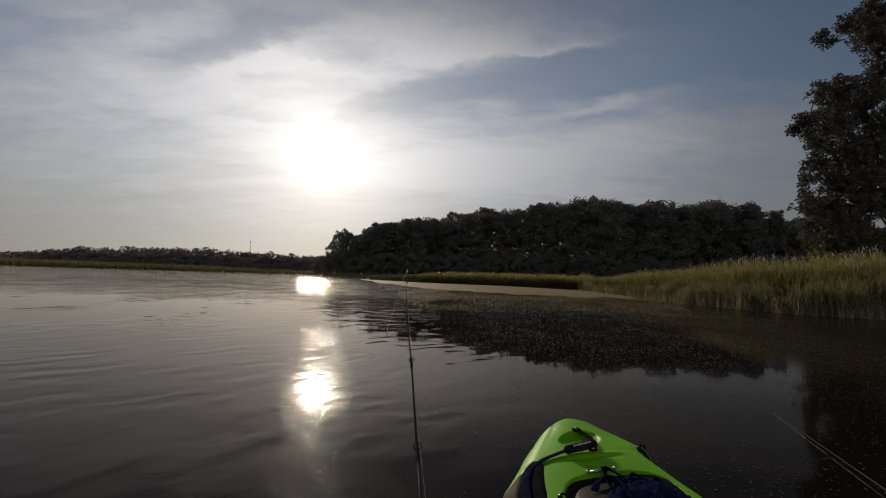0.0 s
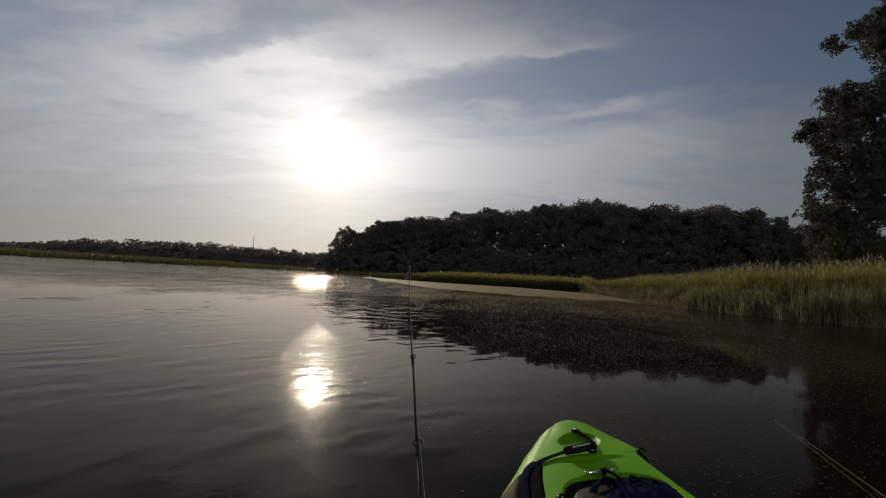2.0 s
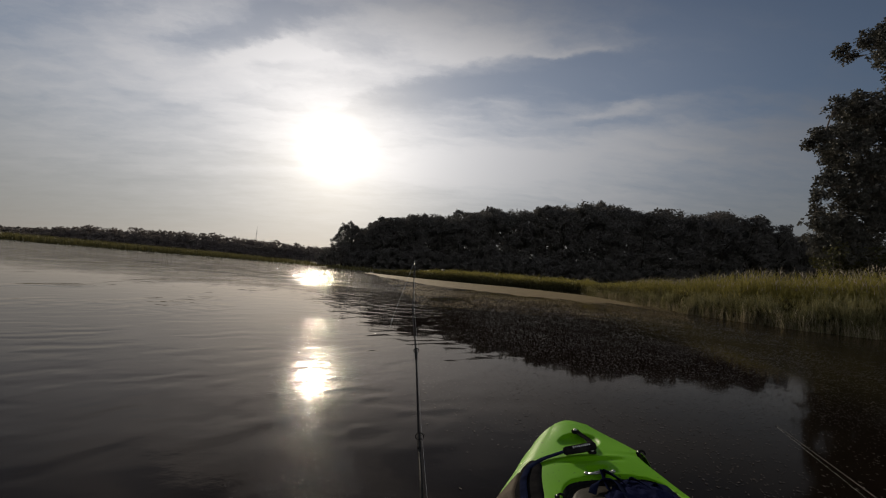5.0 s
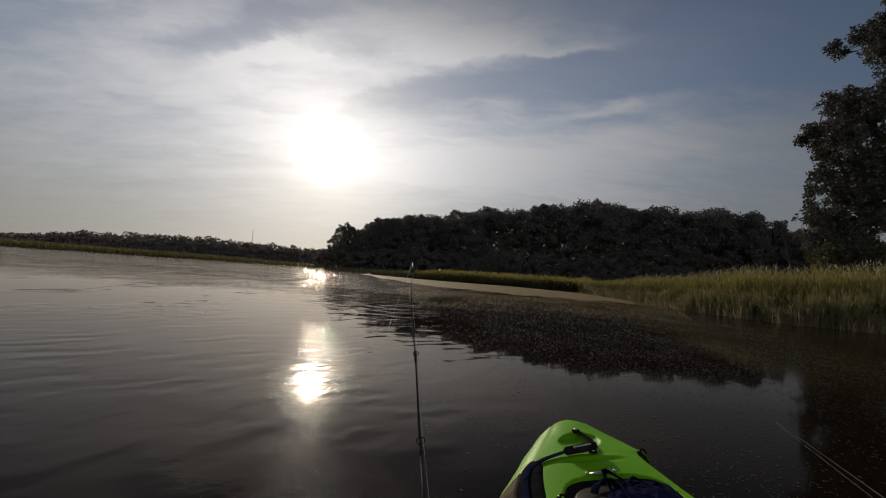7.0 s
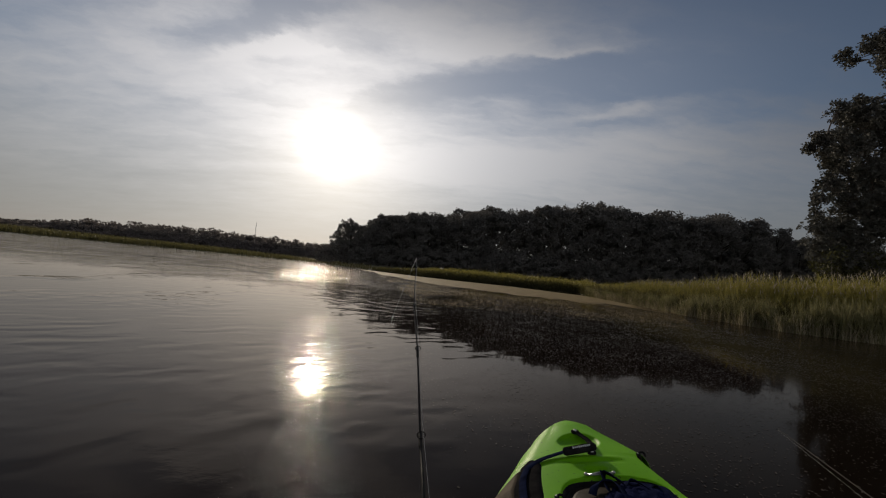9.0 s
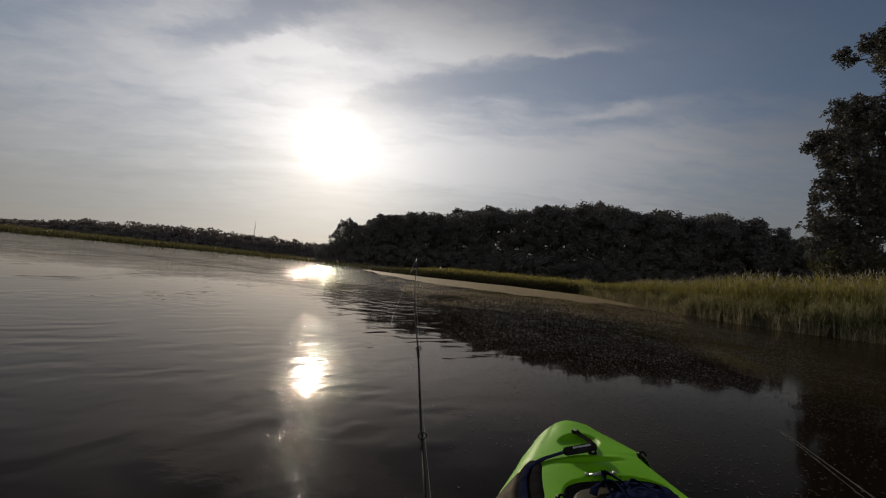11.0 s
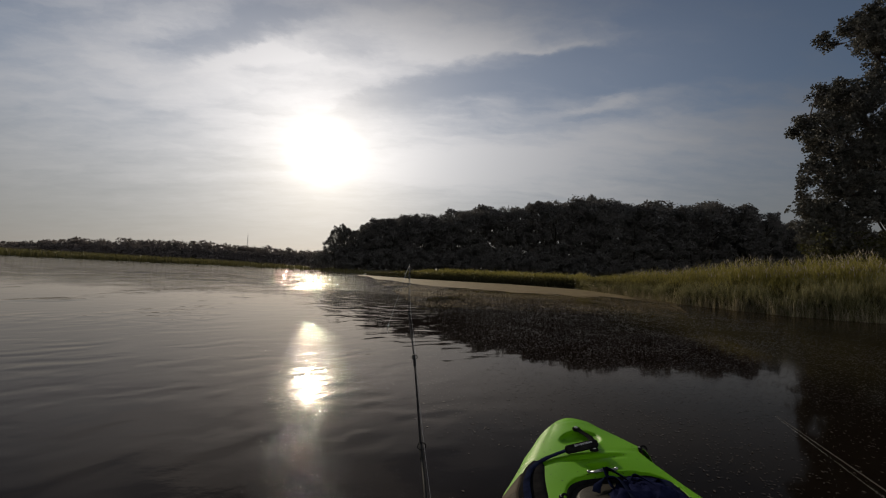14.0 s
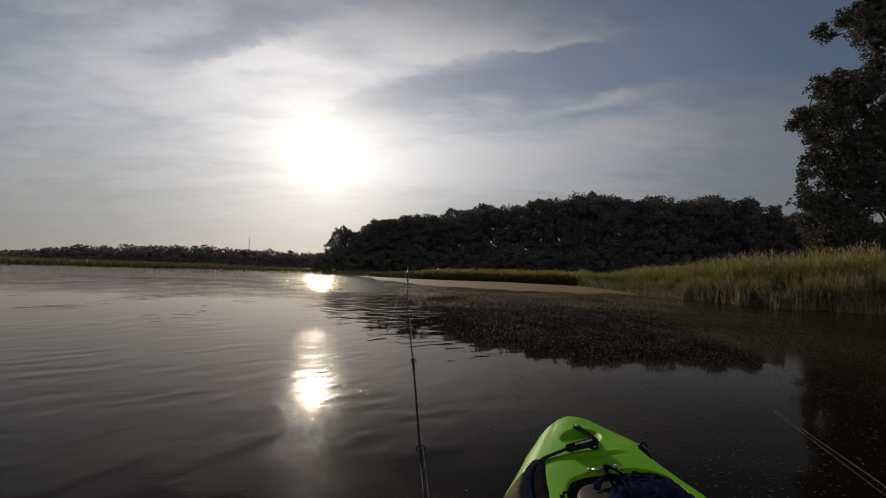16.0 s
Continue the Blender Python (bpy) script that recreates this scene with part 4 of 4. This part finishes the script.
def build_kayak():
    k = thing("kayak", "lime green sit-on-top fishing kayak with grey-brown side panels", "kayak", at=KAYAK)
    S = sorted(set([round(0.004 * i * i ** 0.3, 4) for i in range(0, 70)] + list(np.round(np.arange(0.02, 1.1, 0.0125), 4)) + list(np.round(np.arange(1.1, 3.4, 0.06), 3)) + [3.4]))
    S = [s for s in S if s <= 3.4]
    U = np.linspace(-1, 1, 61)
    # rounded flanks: lime at the bow, a grey-brown panel set in behind the notch on either side
    def flank(s, side, n, hollow):
        a, b, z, dz = half(s, side), rim_half(s, side), deck_z(half(s, side), s), rim_drop(s)
        return [(side * (a + (b - a) * u), -s, z - dz * (u ** 1.7 if not hollow else u ** 1.15) - hollow * math.sin(math.pi * u ** 0.6)) for u in np.linspace(0, 1, n)]

    def skin(s):
        row = [(u * half(s, u), -s, deck_z(u * half(s, u), s)) for u in U]
        fore = s <= 0.462 or s >= 3.18
        port, star = flank(s, -1, 11, 0.0), flank(s, 1, 11, 0.0) if fore else [row[-1]] * 11
        return port[:0:-1] + row + star[1:]

    V = [p for s in S for p in skin(s)]
    cols = len(U) + 20
    F = [f for f in grid_faces(len(S), cols) if len({V[i] for i in f}) > 3]
    part("deck", mesh_from("deck", V, F, LIME, True), k)
    aft = [s for s in S if 0.455 <= s <= 3.2]
    part("side_panel", mesh_from("side_panel", [p for s in aft for p in flank(s, 1, 11, 0.018)], grid_faces(len(aft), 11), PANEL, True), k)

    # to port the panel is let into the flank with an arched front end: a black inner strip by the deck and a worn outer
    # strip
    def inlay(u0, u1, n, m, lift, front):
        V = []
        for i in range(m):
            for j in range(n):
                u = u0 + (u1 - u0) * j / (n - 1)
                s = front(u) + (3.15 - front(u)) * (i / (m - 1)) ** 1.9
                a, b = half(s, -1), rim_half(s, -1)
                edge = min(1.0, i / 3, j / 1.5, (n - 1 - j) / 1.5)
                V.append((-(a + (b - a) * u), -s, deck_z(a, s) - rim_drop(s) * u ** 1.7 + lift * edge - 0.002))
        return V, [q[::-1] for q in grid_faces(m, n)]

    arch = lambda u: 0.472 + 0.55 * max(0.0, 0.30 - u) ** 1.6 + 0.20 * max(0.0, u - 0.30) ** 1.3
    part("side_inner_strip", mesh_from("side_inner_strip", *inlay(0.03, 0.56, 14, 130, 0.009, arch), RUBBER, True), k, "black inner strip of the port side panel")
    part("side_panel", mesh_from("side_panel", *inlay(0.50, 1.12, 14, 130, 0.013, lambda u: arch(u) + 0.012), WORN, True), k, "worn grey-brown side panel")
    # the hull below: rim lip, flared side, chine and keel
    V = []
    prof = [(1.0, 0.0), (1.012, 0.006), (1.015, 0.016), (0.985, 0.05), (0.94, 0.15), (0.82, 0.25), (0.5, 0.31), (0.0, 0.33)]
    for s in S:
        top = deck_z(deck_half(s), s) - rim_drop(s)
        depth = float(np.interp(s, [0, 0.3, 0.8, 2.6, 3.4], [0.55, 0.9, 1.0, 1.0, 0.6]))
        pull = float(np.interp(s, [0, 0.5], [0.22, 0.0]))
        V += [(-rim_half(s, -1) * a, -s - pull * b, top - b * depth) for a, b in prof]
        V += [(rim_half(s, 1) * a, -s - pull * b, top - b * depth) for a, b in prof[-2::-1]]
    n = 2 * len(prof) - 1
    part("hull", mesh_from("hull", V, [q[::-1] for q in grid_faces(len(S), n)], HULL, True), k)
    # carry handle: strap between two screwed washers, rubber grip with a printed mark
    h = part("carry_handle", mesh_from("carry_handle", *ribbon(
        smooth_path([K(-0.004, 0.242, 0.006), K(0.010, 0.275, 0.014), K(0.022, 0.325, 0.026), K(0.026, 0.385, 0.028), K(0.018, 0.445, 0.018), K(0.012, 0.478, 0.006)], 20), [(0.1, 0, 1)] * 20, 0.026, 0.004), RUBBER, True), k, "black webbing carry handle")
    for r, s in ((-0.004, 0.245), (0.012, 0.475)):
        z = deck_z(r, s)
        part("washer", mesh_from("washer", *join(tube([(r, -s, z - 0.004), (r, -s, z + 0.006), (r, -s, z + 0.008)], [0.017, 0.017, 0.013], 18)), RUBBER), h)
        part("screw", mesh_from("screw", *tube([(r, -s, z + 0.006), (r, -s, z + 0.011), (r, -s, z + 0.0135)], [0.0085, 0.008, 0.003], 14), STEEL, True), h)
    A, B = Vector(K(-0.102, 0.485, 0.018)), Vector(K(0.030, 0.470, 0.026))
    grip = part("grip", mesh_from("grip", *tube([A.lerp(B, u) for u in (0, 0.03, 0.06, 0.5, 0.94, 0.97, 1)], [0.010, 0.014, 0.016, 0.0165, 0.016, 0.014, 0.010], 16), RUBBER, True), k, "black rubber grip with white print")
    # unreadable print: short bars
    d = (B - A).normalized()
    up = Vector((-0.25, -0.55, 0.8))
    up = (up - d * up.dot(d)).normalized()
    side = d.cross(up)
    for i in range(9):
        c = A.lerp(B, 0.30 + 0.062 * i) + up * 0.0168
        w, hh = d * 0.0020, side * (0.0030 if i % 3 else 0.0044)
        part("print_bar", mesh_from("print_bar", [c - w - hh, c + w - hh, c + w + hh, c - w + hh, c - w - hh - up * 0.002, c + w - hh - up * 0.002, c + w + hh - up * 0.002, c - w + hh - up * 0.002],
                                    [(0, 1, 2, 3), (0, 4, 5, 1), (1, 5, 6, 2), (2, 6, 7, 3), (3, 7, 4, 0)], PRINT), grip)
    # navy strap from the grip over the port side
    P = smooth_path([A + Vector((0.02, 0.01, 0)), K(-0.15, 0.486, 0.010), K(-0.195, 0.500, 0.008), *[(-(half(s, -1) + (rim_half(s, -1) - half(s, -1)) * u), -s, deck_z(half(s, -1), s) - rim_drop(s) * u ** 1.7 + lift) for s, u, lift in ((0.535, 0.30, 0.010), (0.58, 0.36, 0.014), (0.66, 0.37, 0.018), (0.80, 0.37, 0.018), (1.0, 0.38, 0.014))]], 30)
    ups = [(0.0, 0.1, 1)] * 14 + [(-0.35, 0.0, 1)] * 16
    part("strap", mesh_from("strap", *ribbon(P, ups, 0.029, 0.0025), NAVY, True), k, "navy blue webbing strap")
    # pad eye ahead of the hatch
    c0, c1 = K(-0.051, 0.632, 0.004), K(0.049, 0.626, 0.004)
    pad = part("pad_eye", mesh_from("pad_eye", *join(ribbon([c0, c1], [(0, 0, 1)] * 2, 0.013, 0.003),
               tube(smooth_path([Vector(c0) + Vector((0.018, 0, 0)), Vector(c0).lerp(Vector(c1), 0.5) + Vector((0, 0, 0.005)), Vector(c1) - Vector((0.018, 0, 0))], 9), [0.003] * 9, 6)), STEEL, True), k, "stainless pad eye")
    for c in (c0, c1):
        part("screw", mesh_from("screw", *tube([Vector(c), Vector(c) + Vector((0, 0, 0.005)), Vector(c) + Vector((0, 0, 0.007))], [0.0075, 0.007, 0.003], 12), STEEL, True), pad)
    # hatch lid in its well
    V, R, n = [], [(1.0, 0.0), (1.0, 0.030), (0.97, 0.036), (0.93, 0.030), (0.90, 0.030), (0.87, 0.040), (0.82, 0.046), (0.4, 0.049), (0.0, 0.050)], 64
    for q, z in R:
        for i in range(n):
            t = 2 * math.pi * i / n
            c, s = math.cos(t), math.sin(t)
            V.append((0.025 + 0.183 * q * math.copysign(abs(c) ** 0.55, c), -0.872 + 0.222 * q * math.copysign(abs(s) ** 0.55, s), deck_z(0.025, 0.86) + 0.002 + z))
    part("hatch_lid", mesh_from("hatch_lid", V, grid_faces(len(R), n, True), GREY, True), k, "dark grey hatch lid")
    # black ring round the lid: its rubber rim, widened to paint in the gap's shade
    V, rim = [], deck_z(0.0, 0.62)
    for q, z in ((0.96, -0.030), (0.985, -0.012), (1.02, -0.010), (1.045, -0.014), (1.05, -0.030)):
        for i in range(64):
            t = 2 * math.pi * i / 64
            c, s = math.cos(t), math.sin(t)
            V.append((0.025 + 0.185 * q * math.copysign(abs(c) ** 0.55, c), -0.872 + 0.224 * q * math.copysign(abs(s) ** 0.55, s), rim + z))
    part("hatch_rim_shade", mesh_from("hatch_rim_shade", V, grid_faces(5, 64, True), RUBBER, True), k)
    # bungee hooks on the starboard edge and a fitting in the notch
    for r, s in ((0.196, 0.462), (0.200, 0.746), (-0.180, 0.765)):
        z = deck_z(r, s)
        hook = part("bungee_hook", mesh_from("bungee_hook", *join(tube([(r, -s, z - 0.008), (r, -s, z + 0.008)], [0.010, 0.008], 12),
                    tube(smooth_path([(r, -s, z + 0.006), (r + 0.008, -s - 0.003, z + 0.014), (r + 0.019, -s - 0.006, z + 0.012), (r + 0.024, -s - 0.008, z + 0.0)], 9), [0.004] * 9, 8)), RUBBER, True), k)
        part("screw", mesh_from("screw", *tube([(r, -s, z + 0.007), (r, -s, z + 0.011)], [0.005, 0.0035], 10), STEEL, True), hook)
    build_holders(k)


def build_gear():
    """Crumpled navy bag with loose straps, lying on the hatch."""
    bag = thing("gear_bag", "crumpled navy nylon bag with loose straps on the kayak hatch", "bag", at=KAYAK)
    z0 = deck_z(0.025, 0.86) + 0.050
    V, nu, nv = [], 40, 72
    for i in range(nu):
        u = (i / (nu - 1)) * math.pi * 0.5
        for j in range(nv):
            t = 2 * math.pi * j / nv
            c, s = math.cos(t), math.sin(t)
            x, y, z = 0.135 * math.sin(u) ** 0.7 * c, 0.215 * math.sin(u) ** 0.7 * s, 0.024 * math.cos(u) ** 0.7
            q = Vector((x * 13, y * 13, z * 20))
            f = noise.noise(q) * 0.022 + (0.4 - abs(noise.noise(q * 2.3 + Vector((3, 1, 0))))) * 0.034
            V.append((0.085 + x * (1 + 6 * f), -0.905 + y * (1 + 5 * f), z0 - 0.004 + max(z + f * 1.0 * math.cos(u * 0.9), 0.0)))
    part("bag_body", mesh_from("bag_body", V, grid_faces(nu, nv, True), NYLON, True), bag)
    for pts, up in (([(-0.060, -0.75, z0 + 0.004), (-0.040, -0.715, z0 + 0.016), (-0.005, -0.702, z0 + 0.026), (0.03, -0.74, z0 + 0.030), (0.03, -0.88, z0 + 0.034)], (0.4, 0.6, 0.7)),
                    ([(0.05, -0.73, z0 + 0.014), (0.078, -0.712, z0 + 0.030), (0.10, -0.73, z0 + 0.032), (0.135, -0.81, z0 + 0.028)], (0.4, 0.6, 0.7)),
                    ([(-0.005, -0.76, z0 + 0.016), (0.000, -0.69, z0 + 0.018), (0.006, -0.645, z0 + 0.026), (0.022, -0.66, z0 + 0.030), (0.05, -0.73, z0 + 0.030)], (0.7, 0.3, 0.6)),
                    ([(0.12, -0.75, z0 + 0.014), (0.150, -0.72, z0 + 0.016), (0.178, -0.74, z0 + 0.014), (0.185, -0.83, z0 + 0.010)], (-0.2, 0.5, 0.8))):
        part("strap", mesh_from("strap", *ribbon(smooth_path(pts, 22), [up] * 22, 0.026, 0.002), NAVY, True), bag)


def build_rods():
    # rod in its holder: blank, guides, tip loop, line
    rod = thing("fishing_rod", "black graphite spinning rod standing in a holder", "fishing rod")
    path = smooth_path([(0.03, 0.30, 0.50), (0.012, 0.55, 0.585), (-0.012, 0.752, 0.653), (-0.030, 0.902, 0.692), (-0.065, 1.152, 0.815), (-0.103, 1.402, 0.922), (-0.130, 1.668, 1.080)], 40)
    part("blank", mesh_from("blank", *tube(path, np.linspace(0.0047, 0.0010, 40), 10), GRAPHITE, True), rod)
    def guide(p, r, d):
        p, d = Vector(p), Vector(d).normalized()
        up = (Vector((0, 0, 1)) - d * d.z).normalized()
        c = p + up * (r + 0.004)
        g = part("guide", mesh_from("guide", *join(ring(c, d, r, 0.0011), tube([p - d * 0.016, p + up * 0.004, c - up * r], [0.0009] * 3, 5), tube([p + d * 0.016, p + up * 0.004, c - up * r], [0.0009] * 3, 5)), RUBBER, True), rod)
        part("wrap", mesh_from("wrap", *tube([p - d * 0.022, p - d * 0.018, p + d * 0.018, p + d * 0.022], [0.0028 * r / 0.008 + 0.0012] * 4, 8), GRAPHITE, True), g)
    for i, r in ((19, 0.0085), (26, 0.0072), (32, 0.0056), (37, 0.0046)):
        guide(path[i], r, path[i] - path[i - 1])
    tip, d = Vector(path[-1]), Vector(path[-1] - path[-2]).normalized()
    part("tip_guide", mesh_from("tip_guide", *join(ring(tip + d * 0.004, (1, 0.3, 0), 0.003, 0.0008), tube([tip, tip + Vector((-0.010, -0.03, -0.030)), tip + Vector((-0.013, -0.06, -0.052)), Vector(path[37]) + Vector((0, 0, 0.004))], [0.0007] * 4, 5)), STEEL, True), rod)
    part("line", mesh_from("line", *tube(smooth_path([tip, path[37] + np.array([0.003, 0, 0.006]), path[33] + np.array([0.004, 0, 0.007]), path[27] + np.array([0.004, 0, 0.008]), path[21] + np.array([0.004, 0, 0.011]), path[8] + np.array([0.01, 0, 0.02])], 30), [0.0005] * 30, 5), LINE), rod)
    hang = smooth_path([tip, tip + Vector((-0.020, 0.01, -0.06)), tip + Vector((-0.050, 0.015, -0.16)), tip + Vector((-0.072, 0.02, -0.235))], 20)
    part("leader", mesh_from("leader", *tube(hang, [0.0005] * 20, 5), LINE), rod)
    end = Vector(hang[-1])
    part("lure", mesh_from("lure", *join(tube([end, end - Vector((0.002, 0, 0.010)), end - Vector((0.004, 0, 0.024))], [0.001, 0.0035, 0.001], 8),
                                         tube(smooth_path([end - Vector((0.004, 0, 0.024)), end - Vector((0.004, 0, 0.036)), end - Vector((-0.003, 0, 0.039)), end - Vector((-0.006, 0, 0.031))], 9), [0.0007] * 9, 5)), STEEL, True), rod)
    # butt, handle and holder, behind the view
    part("handle", mesh_from("handle", *tube([path[0] + (path[0] - path[2]) * 3.0, path[0] + (path[0] - path[2]) * 1.4, path[0]], [0.014, 0.013, 0.010], 12), RUBBER, True), rod)
    held = thing("fishing_rod", "second thin rod with its line lowered over the side", "fishing rod")
    a, b = Vector((1.415, 1.752, 0.532)), Vector((0.880, 0.290, 0.560))
    d = b - a
    way = [a + d * u for u in np.linspace(0, 1.0, 20)]
    part("blank", mesh_from("blank", *tube(way, np.linspace(0.0008, 0.0028, 20), 8), GRAPHITE, True), held)
    for u, r in ((0.0, 0.0036), (0.10, 0.0042), (0.24, 0.0050), (0.48, 0.007)):
        p = a + d * u
        part("guide", mesh_from("guide", *ring(p + Vector((-0.003, 0, -0.7 * r)), d, 0.7 * r, 0.0007, 14, 5), RUBBER, True), held)
    part("line", mesh_from("line", *tube([p + Vector((-0.014, 0, -0.009)) * (0.3 + 2.0 * i / 19) for i, p in enumerate(way)], [0.0003] * 20, 5), LINE), held)
    part("handle", mesh_from("handle", *tube([way[-1], way[-1] + d * 0.22], [0.010, 0.012], 12), RUBBER, True), held)


def build_holders(k):
    """Two rod holders on the kayak's rims: a post and a tilted cup."""
    inv = KAYAK.inverted()
    for foot, cup, way in (((0.13, 0.10, 0.14), (0.052, 0.16, 0.452), (-0.08, 1.0, 0.34)), ((0.86, 0.20, 0.26), (0.853, 0.215, 0.545), (0.35, 1.0, 0.0))):
        f, c, w = inv @ Vector(foot), inv @ Vector(cup), (inv.to_3x3() @ Vector(way)).normalized()
        part("rod_holder", mesh_from("rod_holder", *join(tube([f, f.lerp(c, 0.5), c], [0.016, 0.012, 0.012], 10), tube([c - w * 0.05, c + w * 0.08], [0.019, 0.022], 14)), RUBBER, True), k, "black plastic rod holder")


build_kayak()
build_gear()
build_rods()
